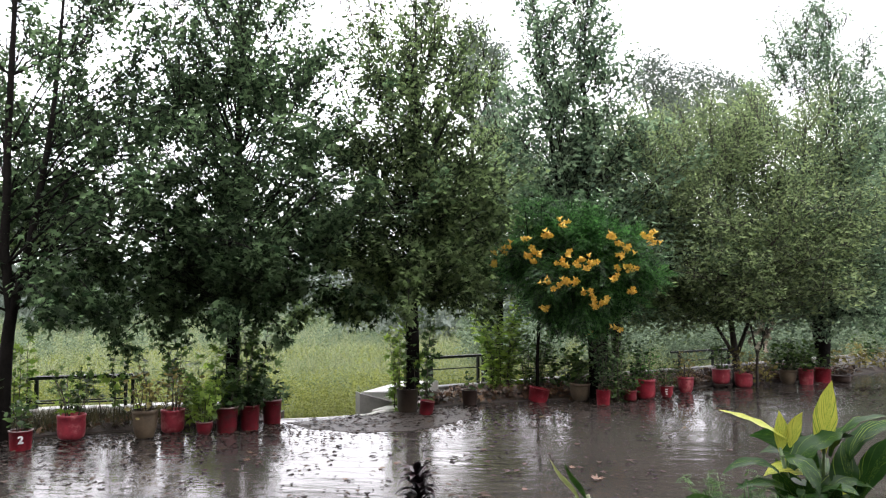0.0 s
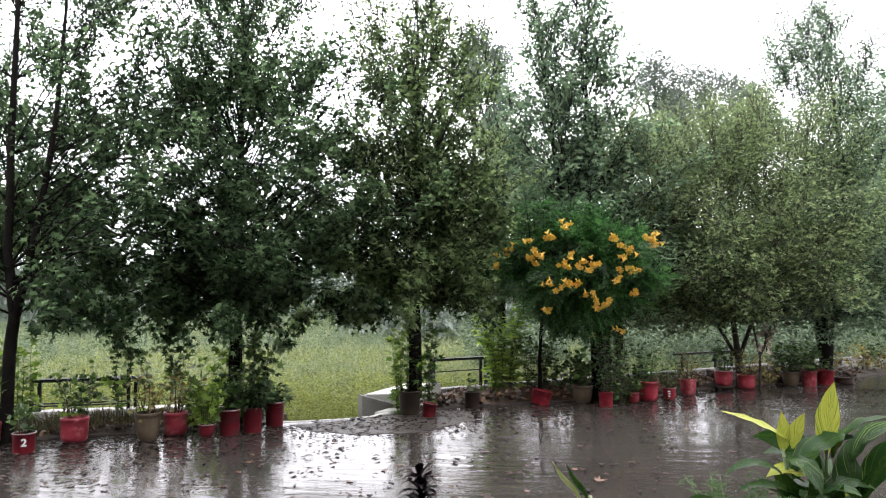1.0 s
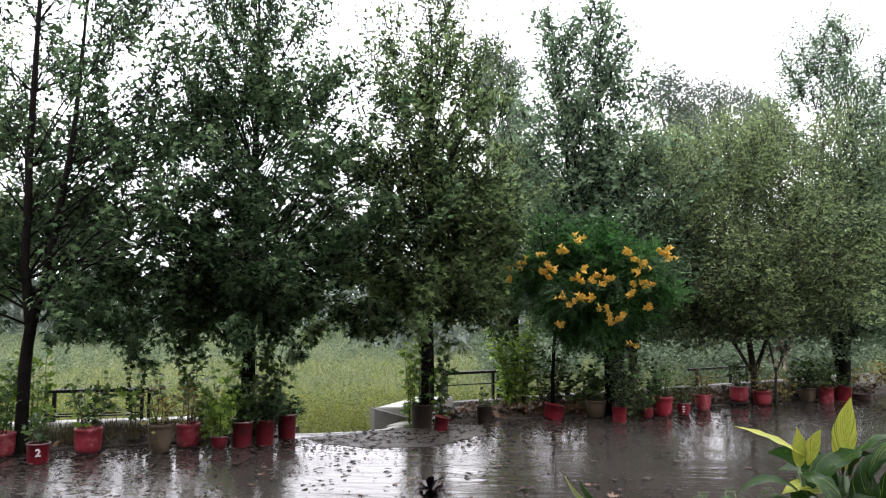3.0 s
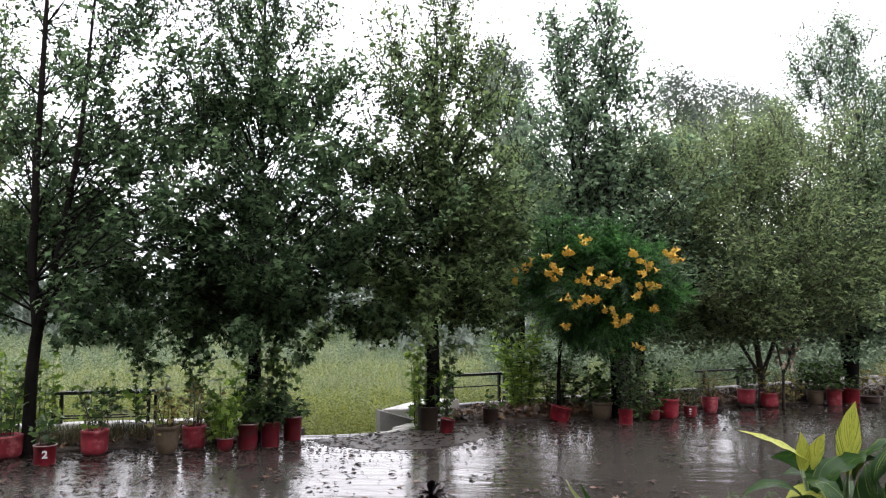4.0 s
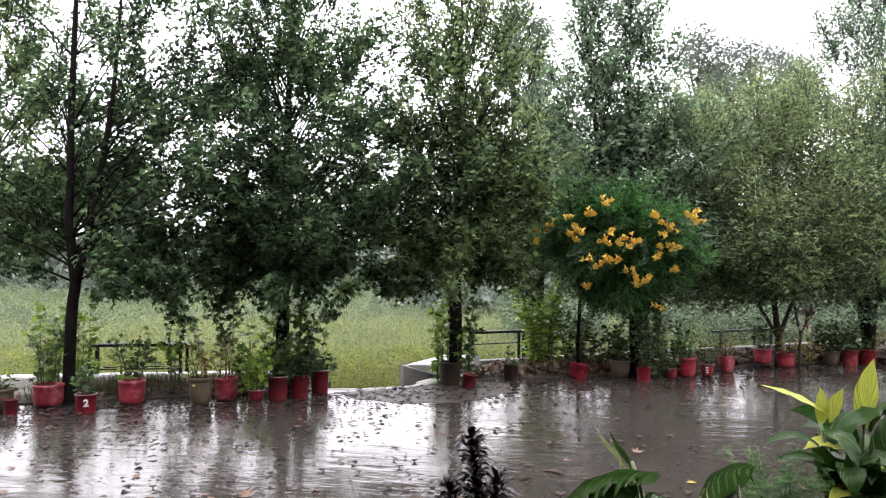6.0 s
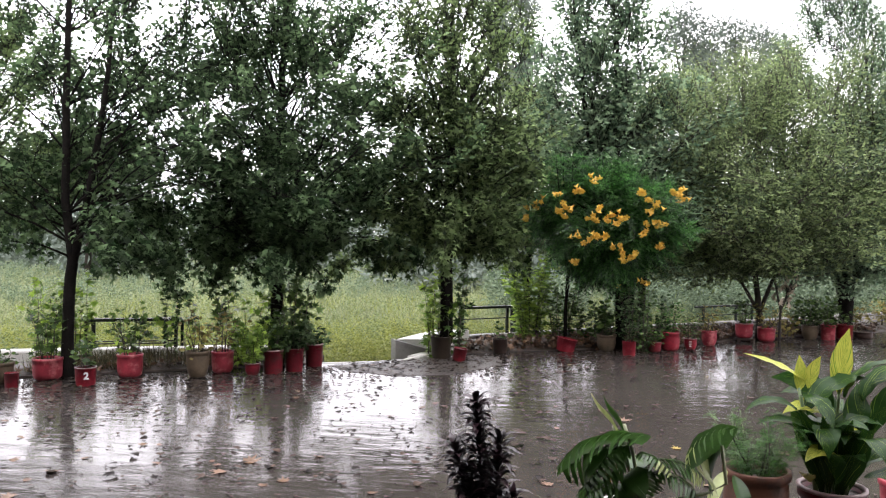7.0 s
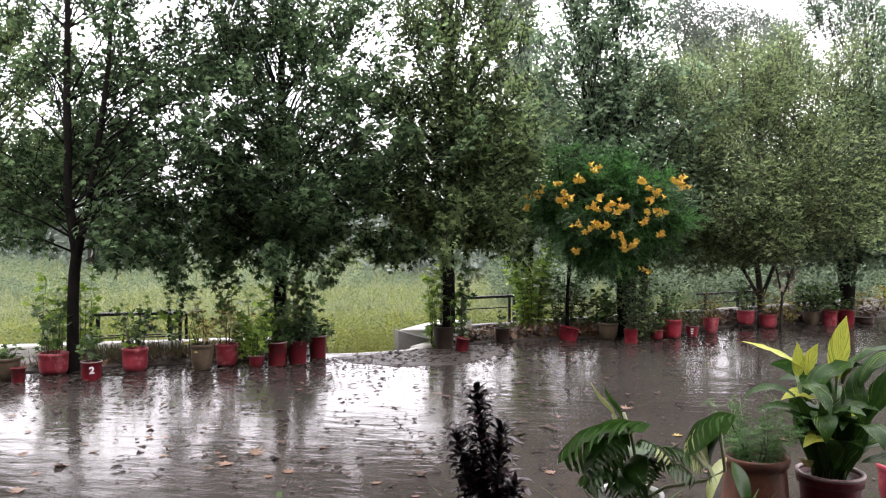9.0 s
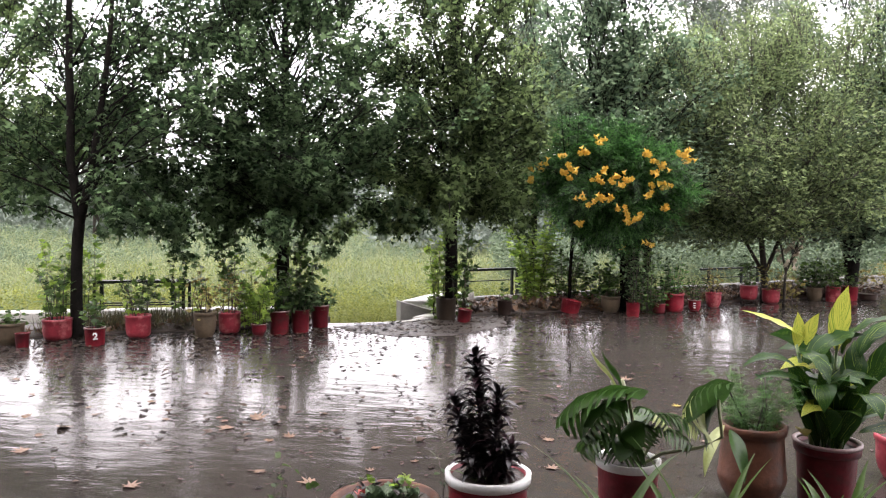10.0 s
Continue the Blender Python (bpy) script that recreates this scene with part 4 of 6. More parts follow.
# ---- potted plants along the yard ----
def pot_parts(ob, r, h, mat, kind="round", rim_mat=None, sides=28, label=""):
    """A thick pot with a lip, and its soil."""
    if kind == "can":
        prof = [(r * 0.86, 0.0), (r * 0.88, 0.01), (r * 0.97, h * 0.97), (r, h * 0.975), (r, h), (r * 0.93, h), (r * 0.9, h * 0.7)]
    elif kind == "bowl":
        prof = [(r * 0.72, 0.0), (r * 0.8, 0.012), (r * 0.9, h * 0.1), (r * 0.955, h * 0.26), (r * 0.975, h * 0.6), (r * 0.98, h * 0.86), (r * 1.02, h * 0.885), (r * 1.02, h * 0.99), (r * 0.98, h), (r * 0.9, h), (r * 0.87, h * 0.7)]
    elif kind == "collar":
        prof = [(r * 0.8, 0.0), (r * 0.82, 0.01), (r * 0.89, h * 0.8), (r * 0.9, h * 0.82), (r * 0.99, h * 0.83), (r * 1.01, h * 0.97), (r * 0.98, h), (r * 0.9, h), (r * 0.87, h * 0.7)]
    elif kind == "belly":
        prof = [(r * 0.66, 0.0), (r * 0.7, 0.012), (r * 0.88, h * 0.13), (r * 1.03, h * 0.3), (r * 1.04, h * 0.36), (r * 1.01, h * 0.4), (r * 0.97, h * 0.62), (r * 0.92, h * 0.84), (r * 0.92, h * 0.88), (r, h * 0.9), (r * 1.02, h * 0.985), (r * 0.99, h), (r * 0.9, h), (r * 0.86, h * 0.7)]
    else:
        prof = [(r * 0.64, 0.0), (r * 0.68, 0.012), (r * 0.84, h * 0.22), (r * 0.92, h * 0.45), (r * 0.94, h * 0.8), (r * 0.95, h * 0.86), (r, h * 0.875), (r * 1.01, h * 0.985), (r * 0.98, h), (r * 0.88, h), (r * 0.86, h * 0.7)]
    g = Geo()
    g.lathe(prof, sides, wobble=0.012)
    pot = part("pot", g, mat, ob, label)
    soil = Geo()
    zs = h * (0.94 if rim_mat == WHITE_PAINT else 0.88)
    verts = [(0, 0, zs + 0.015)] + [(rr * r * math.cos(k * math.tau / 16), rr * r * math.sin(k * math.tau / 16), zs + 0.012 * noise.noise((k, rr * 9, h))) for rr in (0.5, 0.89) for k in range(16)]
    faces = [(0, 1 + k, 1 + (k + 1) % 16) for k in range(16)] + [(1 + k, 17 + k, 17 + (k + 1) % 16, 1 + (k + 1) % 16) for k in range(16)]
    soil.add(verts, faces)
    part("soil", soil, SOIL, pot)
    if rim_mat:
        rim = Geo()
        low = 0.9 if rim_mat == WHITE_PAINT else 0.955
        rim.lathe([(r * 0.955, h * low), (r * 1.025, h * low), (r * 1.03, h * 1.004), (r * 0.97, h * 1.012), (r * 0.9, h * 1.006), (r * 0.89, h * 0.95)], sides, wobble=0.012, ring=True)
        part("rim", rim, rim_mat, pot, "white painted rim" if rim_mat == WHITE_PAINT else "pale rim, painted for wet glint and wear")
    return pot


def shoots(ob, z0, stems, height, spread, per, size, mat, seed, shape=(OVAL, OVAL_FACES), stalk=TWIG, foot=0.05, bare=0.15, name="foliage", lean=(0, 0), scatter=0.05, thick=0.006):
    """Upright stems with leaves along them."""
    rng = np.random.default_rng(seed)
    places, heads = [], []
    for i in range(stems):
        a = i * 2.4 + rng.random()
        h = height * (0.55 + 0.45 * rng.random()) if i else height
        s = spread * math.sqrt(rng.random())
        p0 = Vector((math.cos(a) * foot, math.sin(a) * foot, z0))
        p1 = Vector((math.cos(a) * s + lean[0], math.sin(a) * s + lean[1], z0 + h))
        pm = p0.lerp(p1, 0.5) + Vector((math.cos(a), math.sin(a), 0)) * -0.15 * s + Vector(rng.normal(size=3) * 0.02)
        pts = [p0, p0.lerp(pm, 0.5), pm, pm.lerp(p1, 0.5) + Vector(rng.normal(size=3) * 0.015), p1]
        wood = Geo()
        wood.tube(pts, [thick, thick * 0.9, thick * 0.7, thick * 0.5, thick * 0.25], 5)
        part("stem", wood, stalk, ob)
        for k in range(per):
            u = bare + (1 - bare) * (k + rng.random()) / per
            i0 = min(int(u * 4), 3)
            q = pts[i0].lerp(pts[i0 + 1], u * 4 - i0)
            places.append(tuple(q + Vector(rng.normal(size=3) * scatter)))
            b = k * 2.4 + rng.random()
            heads.append((math.cos(b), math.sin(b), 0.25 + 0.5 * u))
    leaf = Geo()
    n = len(places)
    leaf.scatter(*shape, places, turns_for(n, rng, 0.35, 0.45, np.array(heads)), size * (0.6 + 0.6 * rng.random(n)))
    return part(name, leaf, mat, ob)


ROW = "potted plants along the yard"
# x, y, radius, height, paint, shape, pot label, plant: stems, height, spread, leaves a stem, leaf size, leaf paint, leaf shape
POTS = [
    (-6.42, 7.70, 0.16, 0.25, KHAKI, "round", "khaki cement pot with a small dark plant", 5, 0.16, 0.14, 14, 0.08, LEAF_SHRUB, "oval"),
    (-6.16, 7.59, 0.075, 0.16, DARK_RED, "can", "small dark red pot without a plant", 0, 0, 0, 0, 0, None, ""),
    (-6.14, 8.12, 0.163, 0.25, FADED_RED, "bowl", "faded red round pot with a leafy sapling", 5, 0.7, 0.26, 24, 0.1, LEAF_SHRUB, "star"),
    (-5.48, 7.90, 0.114, 0.205, RED_POT, "can", "red can numbered in white with a seedling", 4, 0.3, 0.12, 14, 0.09, LEAF_SHRUB, "oval"),
    (-5.34, 8.51, 0.148, 0.27, FADED_RED, "bowl", "faded red round pot with thin leafy stems", 4, 0.6, 0.3, 9, 0.11, LEAF_FRESH, "star"),
    (-4.57, 8.70, 0.139, 0.31, KHAKI, "round", "khaki cement pot with a drying plant", 7, 0.5, 0.22, 18, 0.07, LEAF_DRYING, "oval"),
    (-4.43, 9.05, 0.135, 0.265, FADED_RED, "bowl", "red round pot with a yellowing plant", 6, 0.55, 0.24, 18, 0.07, LEAF_DRYING, "oval"),
    (-4.00, 8.98, 0.097, 0.145, DARK_RED, "round", "low dark red pot with a fresh green plant", 7, 0.5, 0.22, 24, 0.11, LEAF_FRESH, "star"),
    (-3.80, 9.13, 0.128, 0.295, DARK_RED, "can", "tall dark red pot with a leafy bush", 7, 0.5, 0.24, 26, 0.1, LEAF_SHRUB, "star"),
    (-3.59, 9.29, 0.116, 0.295, DARK_RED, "can", "tall dark red pot with a dense dark bush", 9, 0.34, 0.26, 26, 0.1, LEAF_DARK, "star"),
    (-3.52, 9.79, 0.119, 0.293, DARK_RED, "can", "dark red pot with a pale rim beside the meadow", 6, 0.3, 0.22, 18, 0.1, LEAF_DARK, "star"),
    (-1.30, 11.64, 0.113, 0.21, BROWN_POT, "can", "dark brown pot half hidden in dead leaves", 3, 0.25, 0.1, 10, 0.08, LEAF_SHRUB, "oval"),
    (0.26, 12.32, 0.155, 0.25, KHAKI, "round", "khaki cement pot under the flowering shrub", 8, 0.45, 0.25, 22, 0.09, LEAF_SHRUB, "oval"),
    (0.58, 11.89, 0.104, 0.21, RED_POT, "can", "red pot with a climbing leafy stem", 7, 0.95, 0.2, 50, 0.07, LEAF_DARK, "oval"),
    (0.98, 12.32, 0.1, 0.16, DARK_RED, "bowl", "low dark red pot with a small plant", 5, 0.2, 0.14, 12, 0.08, LEAF_SHRUB, "oval"),
    (1.23, 12.63, 0.153, 0.29, RED_POT, "bowl", "bright red round pot with an upright plant", 9, 0.48, 0.16, 34, 0.07, LEAF_FEATHER, "narrow"),
    (1.56, 12.81, 0.103, 0.175, RED_POT, "round", "small red pot with white marks and a bushy plant", 12, 0.42, 0.26, 24, 0.06, LEAF_SHRUB, "narrow"),
    (1.92, 13.38, 0.13, 0.25, FADED_RED, "round", "faded red pot with a bronze green plant", 9, 0.4, 0.2, 24, 0.07, LEAF_DRYING, "narrow"),
    (2.61, 14.18, 0.147, 0.25, FADED_RED, "bowl", "faded red pot on a small stand", 6, 0.5, 0.25, 20, 0.08, LEAF_SHRUB, "oval"),
    (2.98, 14.23, 0.147, 0.24, FADED_RED, "bowl", "faded red pot beside a tree trunk", 7, 0.4, 0.25, 20, 0.07, LEAF_DRYING, "oval"),
    (3.83, 14.80, 0.146, 0.24, KHAKI, "round", "brown cement pot with a leafy bush", 8, 0.5, 0.3, 24, 0.09, LEAF_SHRUB, "oval"),
    (4.10, 14.72, 0.125, 0.265, FADED_RED, "can", "faded red pot with a leafy bush", 7, 0.45, 0.25, 24, 0.09, LEAF_SHRUB, "oval"),
    (4.46, 15.04, 0.148, 0.25, RED_POT, "can", "red pot at the foot of a leaning tree", 5, 0.2, 0.2, 14, 0.08, LEAF_SHRUB, "oval"),
]
SHAPES = {"oval": (OVAL, OVAL_FACES), "star": (STAR, STAR_FACES), "narrow": (NARROW, NARROW_FACES)}
potted = []
for i, (x, y, r, h, paint, kind, label, stems, tall, spread, per, size, leaf, form) in enumerate(POTS):
    ob = thing("potted_plant" if stems else "plant_pot", (x, y, 0.0), label, "potted plant" if stems else "pot", ROW, i * 47)
    # the pale rims paint in sky glinting on wet pot edges
    pot_parts(ob, r, h, paint, kind, PALE_RIM if i in (3, 7, 8, 10, 16, 18) else None, 28 if r > 0.1 else 22)
    if stems:
        shoots(ob, h * 0.85, stems, tall, spread, per, size, leaf, 100 + i, SHAPES[form], foot=r * 0.4)
    potted.append(ob)


def on_can(can, text, r, z, size, facing):
    """White characters painted on the curved side of a pot."""
    curve = bpy.data.curves.new("painted_number", "FONT")
    curve.body, curve.size, curve.align_x, curve.align_y = text, size, "CENTER", "CENTER"
    curve.extrude, curve.offset = 0.001, 0.004
    source = new("painted_number", curve)
    bpy.context.view_layer.update()
    me = bpy.data.meshes.new_from_object(source.evaluated_get(bpy.context.evaluated_depsgraph_get()))
    bpy.data.objects.remove(source)
    for v in me.vertices:
        a = facing + v.co.x / r
        q = r * (0.93 + 0.09 * (v.co.y + z) / 0.2 * 0.5) + 0.004 + v.co.z
        v.co = (q * math.cos(a), q * math.sin(a), z + v.co.y)
    me.materials.clear()
    me.materials.append(WHITE_PAINT)
    return part("painted_number", me, None, can, "white painted figure two")


can = potted[3]
on_can([c for c in can.children if c.name.startswith("pot")][0], "2", 0.114, 0.115, 0.105, math.atan2(0.85 - 7.9, 0.1 + 5.48) - radians(3 * 47))
small = [c for c in potted[16].children if c.name.startswith("pot")][0]
for z, w in ((0.12, 0.04), (0.085, 0.035), (0.05, 0.03)):
    a0 = math.atan2(0.85 - 12.81, 0.1 - 1.56) - radians(16 * 47)
    g = Geo()
    rr = 0.103 * 0.94 + 0.004
    g.add([(q * math.cos(a0 + s * w / 0.2), q * math.sin(a0 + s * w / 0.2), zz) for s in (-1, 1) for zz in (z, z + 0.014) for q in (rr - 0.008, rr)],
          [(0, 1, 3, 2), (4, 6, 7, 5), (1, 5, 7, 3), (0, 2, 6, 4), (2, 3, 7, 6), (0, 4, 5, 1)])
    part("painted_mark", g, WHITE_PAINT, small, "white painted mark", False)

# a cement planter round a trunk, tipped pots, a low bowl
planter = thing("tree_planter", (-2.05, 10.9, 0), "khaki cement planter round the foot of a tree", "planter")
pot_parts(planter, 0.15, 0.31, WET_KHAKI, "can")


def tipped(at, r, h, mat, tilt, label, rz):
    ob = thing("plant_pot", (*at, 0), label, "pot", ROW)
    ob.matrix_world = pose(*at, 0, 0, tilt, rz)
    pot_parts(ob, r, h, mat, "can")
    return ob


tipped((-1.76, 10.7, ), 0.1, 0.18, DARK_RED, 9, "dark red pot leaning beside the tree planter", 0)
tipped((-0.36, 12.05), 0.155, 0.2, RED_POT, 12, "red pot sunk askew in the dead leaves", 10)
low = thing("plant_pot", (4.8, 15.15, 0), "low wide brown bowl at the foot of a tree", "pot", ROW)
pot_parts(low, 0.16, 0.12, BROWN_POT, "bowl")
stand = thing("pot_stand", (2.61, 14.12, 0), "low dark stand under a red pot", "stand")
for sx in (-1, 1):
    part("foot", box((sx * 0.1 - 0.02, -0.1, 0.0), (sx * 0.1 + 0.02, 0.1, 0.035), 0.004), BROWN_POT, stand, smooth=False)
part("board", box((-0.14, -0.12, 0.036), (0.14, 0.12, 0.055), 0.004), BROWN_POT, stand, smooth=False)
potted[18].location.z = 0.056


# ---- bushes and young growth in the beds ----
def bush(at, label, stems, height, spread, per, size, mat, seed, form="oval", bare=0.1, foot=0.12, lean=(0, 0), scatter=0.045):
    ob = thing("bush", (*at, 0.02), label, "bush", "bushes in the beds")
    shoots(ob, 0.0, stems, height, spread, per, size, mat, seed, SHAPES[form], foot=foot, bare=bare, lean=lean, scatter=scatter, thick=0.007)
    return ob


bush((-2.17, 11.05), "fresh green climbing growth round a trunk", 8, 1.35, 0.3, 34, 0.125, LEAF_FRESH, 201, "star", 0.05, 0.1)
bush((-1.88, 11.0), "green climbing growth with drooping leaves at a trunk", 6, 1.25, 0.2, 30, 0.12, LEAF_SHRUB, 202, "star", 0.12, 0.08)
bush((-4.35, 9.6), "fresh green young growth beside a trunk", 8, 0.95, 0.45, 30, 0.135, LEAF_FRESH, 203, "star")
bush((-3.85, 9.75), "dark leafy growth round the foot of a tree", 11, 1.35, 0.34, 44, 0.12, LEAF_SHRUB, 204, "star")
bush((-4.75, 9.45), "drooping dark green sapling over the railing", 4, 1.0, 0.4, 22, 0.13, LEAF_SHRUB, 205, "star", 0.5)
bush((-5.75, 9.1), "slim dark green sapling in front of the railing", 6, 0.72, 0.24, 26, 0.1, LEAF_SHRUB, 218, "star", 0.3)
bush((-5.4, 9.35), "thin dark green sapling leaning over the railing", 4, 0.98, 0.28, 26, 0.11, LEAF_SHRUB, 219, "star", 0.5)
bush((-6.3, 8.8), "bright green sapling beside a forked trunk", 6, 1.2, 0.24, 30, 0.12, LEAF_FRESH, 206, "star", 0.25)
bush((-6.55, 8.6), "green leafy sapling in the bed", 7, 1.1, 0.35, 26, 0.125, LEAF_FRESH, 207, "star", 0.15)
bush((-5.15, 9.2), "slim green sapling in front of the railing", 2, 0.7, 0.25, 12, 0.14, LEAF_FRESH, 208, "star", 0.25)
bush((-0.95, 12.7), "tall bush with narrow bright green leaves", 18, 1.5, 0.5, 70, 0.15, LEAF_FRESH, 209, "narrow", 0.05)
bush((-0.45, 12.95), "dense green bush with narrow leaves", 14, 1.2, 0.5, 50, 0.115, LEAF_SHRUB, 210, "narrow", 0.05)
bush((0.1, 12.85), "green leafy bush below the flowering shrub", 9, 0.8, 0.45, 36, 0.11, LEAF_SHRUB, 211, "oval", 0.05)
bush((0.75, 12.2), "dark leafy climber round a thick trunk", 10, 1.35, 0.3, 60, 0.075, LEAF_SHRUB, 212, "oval", 0.05)
bush((1.0, 12.75), "dark glossy bush at the foot of a tree", 8, 0.8, 0.3, 40, 0.075, LEAF_DARK, 213, "oval", 0.05)
bush((4.0, 15.4), "leafy green bush behind the last pots", 10, 0.75, 0.5, 30, 0.11, LEAF_SHRUB, 214, "oval")
bush((5.9, 17.6), "low brown and green hedge at the end of the yard", 16, 0.5, 0.8, 24, 0.1, LEAF_DRYING, 215, "oval", 0.05, 0.5)
bush((7.2, 18.9), "low green hedge at the end of the yard", 16, 0.7, 0.9, 26, 0.12, LEAF_SHRUB, 216, "oval", 0.05, 0.6)
bush((3.35, 14.6), "small bush with pale dry leaves", 6, 0.5, 0.3, 18, 0.09, LEAF_DRYING, 217, "oval")


def inside(x, y, poly):
    hit = False
    for (x0, y0), (x1, y1) in zip(poly, poly[1:] + poly[:1]):
        if (y0 > y) != (y1 > y) and x < (x1 - x0) * (y - y0) / (y1 - y0) + x0:
            hit = not hit
    return hit


def litter(name, poly, count, size, mat, seed, label, z=(0.05, 0.14), category="leaf litter"):
    """Fallen leaves lying in a bed."""
    rng = np.random.default_rng(seed)
    xs, ys = [p[0] for p in poly], [p[1] for p in poly]
    places = []
    while len(places) < count:
        x, y = rng.uniform(min(xs), max(xs)), rng.uniform(min(ys), max(ys))
        if inside(x, y, poly):
            places.append((x, y, rng.uniform(*z)))
    turns = turns_for(count, rng, 0.0, 1.0)
    g = Geo()
    g.scatter(STAR, STAR_FACES, places, turns, size * (0.5 + 0.8 * rng.random(count)))
    return solo(name, g, mat, label, category, "stuff")


BED_NEAR = [(-2.1, 11.1), (-1.2, 11.75), (1.2, 12.9), (2.6, 14.4), (4.4, 15.3), (5.5, 16.3), (4.8, 17.0), (2.6, 15.6), (-1.6, 12.6)]
litter("leaf_litter", BED_NEAR, 5200, 0.1, DRY, 301, "brown dead leaves piled under the trees", (0.04, 0.16))
litter("leaf_litter", [(-6.6, 8.1), (-5.0, 9.05), (-3.7, 9.95), (-3.9, 10.5), (-6.4, 9.3)], 900, 0.09, DRY, 302, "brown dead leaves in the soil behind the pots", (0.03, 0.1))


def dry_tufts(poly, count, seed):
    rng = np.random.default_rng(seed)
    g, places = Geo(), []
    while len(places) < count:
        x, y = rng.uniform(-7, -3), rng.uniform(7.5, 11)
        if inside(x, y, poly):
            places.append((x, y, 0.03))
    turns = turns_for(count, rng, -1.5, 0.5)
    g.scatter([(-0.02, 0, 0), (0.02, 0, 0), (0.016, 0.5, 0.03), (-0.016, 0.5, 0.03), (0, 1, 0.15)], [(0, 1, 2, 3), (3, 2, 4)], places, turns, 0.08 + 0.17 * rng.random(count))
    return g


solo("dry_grass", dry_tufts([(-6.6, 8.15), (-5.0, 9.1), (-3.8, 9.95), (-3.9, 10.5), (-6.4, 9.3)], 3200, 303), BED_GRASS, "thin brownish grass growing in the soil bed", "grass", "stuff")


# ---- meadow and distance ----
def meadow_line(x):
    if x < -3.65:
        return 11.0 + (x + 3.65) * 0.46
    if x < -2.3:
        return 10.2 + (x + 3.65) * 0.62
    return 13.2 + (x + 2.1) * 0.82


def meadow(count, near, far, seed, sector=(-38, 40)):
    rng = np.random.default_rng(seed)
    out = []
    while len(out) < count:
        d = near * (far / near) ** rng.random()
        a = radians(rng.uniform(*sector)) + 0.17
        x, y = 0.1 - d * math.sin(a), 0.6 + d * math.cos(a)
        if y > meadow_line(x):
            out.append((x, y, -0.37 + 0.12 * noise.noise((x * 0.15, y * 0.15, 0)), d))
    return np.array(out)


def tuft(blades, seed, wide=0.035, lean=0.5, plain=False):
    """A tuft of bent grass blades, one tall."""
    rng = np.random.default_rng(seed)
    verts, faces = [], []
    for i in range(blades):
        a, tall, out = i * 2.4, 0.6 + 0.4 * rng.random(), lean * (0.4 + 0.8 * rng.random())
        c, s, k = math.cos(a), math.sin(a), len(verts)
        verts += [(c * 0.03 - s * wide, s * 0.03 + c * wide, 0), (c * 0.03 + s * wide, s * 0.03 - c * wide, 0),
                  (c * out * 0.4 + s * wide * 0.8, s * out * 0.4 - c * wide * 0.8, tall * 0.6), (c * out * 0.4 - s * wide * 0.8, s * out * 0.4 + c * wide * 0.8, tall * 0.6), (c * out, s * out, tall)]
        faces += [(k, k + 1, k + 4)] if plain else [(k, k + 1, k + 2, k + 3), (k + 3, k + 2, k + 4)]
    return verts, faces


def weed(leaves, seed, leaf=0.1):
    """A leafy weed, one tall."""
    rng = np.random.default_rng(seed)
    shape, flat = np.array(KITE), []
    faces = []
    for i in range(leaves):
        turn = turns_for(1, rng, -0.3, 0.6, np.array([(math.cos(i * 2.4), math.sin(i * 2.4), 0.2)]))[0]
        k = len(flat)
        flat += ((shape * (leaf + 0.06 * rng.random())) @ turn.T + (0.13 * math.cos(i * 1.7), 0.13 * math.sin(i * 1.7), 0.12 + 0.75 * i / leaves)).tolist()
        faces += [tuple(j + k for j in f) for f in KITE_FACES]
    return flat, faces


def upright(n, rng, tilt=0.12):
    a = rng.random(n) * math.tau
    m = np.zeros((n, 3, 3))
    m[:, 0, 0], m[:, 0, 1], m[:, 1, 0], m[:, 1, 1], m[:, 2, 2] = np.cos(a), -np.sin(a), np.sin(a), np.cos(a), 1
    m[:, 0, 2], m[:, 1, 2] = rng.normal(size=n) * tilt, rng.normal(size=n) * tilt
    return m


def plant_meadow(name, spots, shape, mat, seed, size, label):
    rng = np.random.default_rng(seed)
    g, n = Geo(), len(spots)
    g.scatter(*shape, spots[:, :3], upright(n, rng), size(spots[:, 3]) * (0.6 + 0.7 * rng.random(n)))
    return solo(name, g, mat, label, "grass", "stuff", True)


plant_meadow("meadow_grass", meadow(9000, 9.5, 26, 401), tuft(6, 1, 0.02, 0.8, True), GRASS, 402, lambda d: 0.2 + 0.008 * (d - 9.5), "lush yellow green meadow grass behind the kerb")
plant_meadow("meadow_weeds", meadow(6000, 9.6, 17, 409), weed(20, 5, 0.11), GRASS, 410, lambda d: 0.26 + 0.01 * (d - 9.5), "bright broad-leaved plants growing behind the kerb")
plant_meadow("meadow_grass", meadow(8000, 17, 54, 403), tuft(6, 2, 0.04, 0.9, True), HAZED_GRASS, 404, lambda d: 0.34 + 0.010 * (d - 18), "tall pale grass farther out in the meadow, with haze in its colour")
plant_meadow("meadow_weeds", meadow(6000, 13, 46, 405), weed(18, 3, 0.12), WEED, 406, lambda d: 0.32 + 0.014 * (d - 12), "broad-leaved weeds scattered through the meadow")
# the pale green of these weeds stands for haze over the ground
plant_meadow("meadow_weeds", meadow(700, 24, 50, 411, (4, 38)), weed(70, 6, 0.09), LEAF_HAZED, 412, lambda d: 0.55 + 0.014 * (d - 22), "weeds at the back of the meadow, coloured pale for haze")
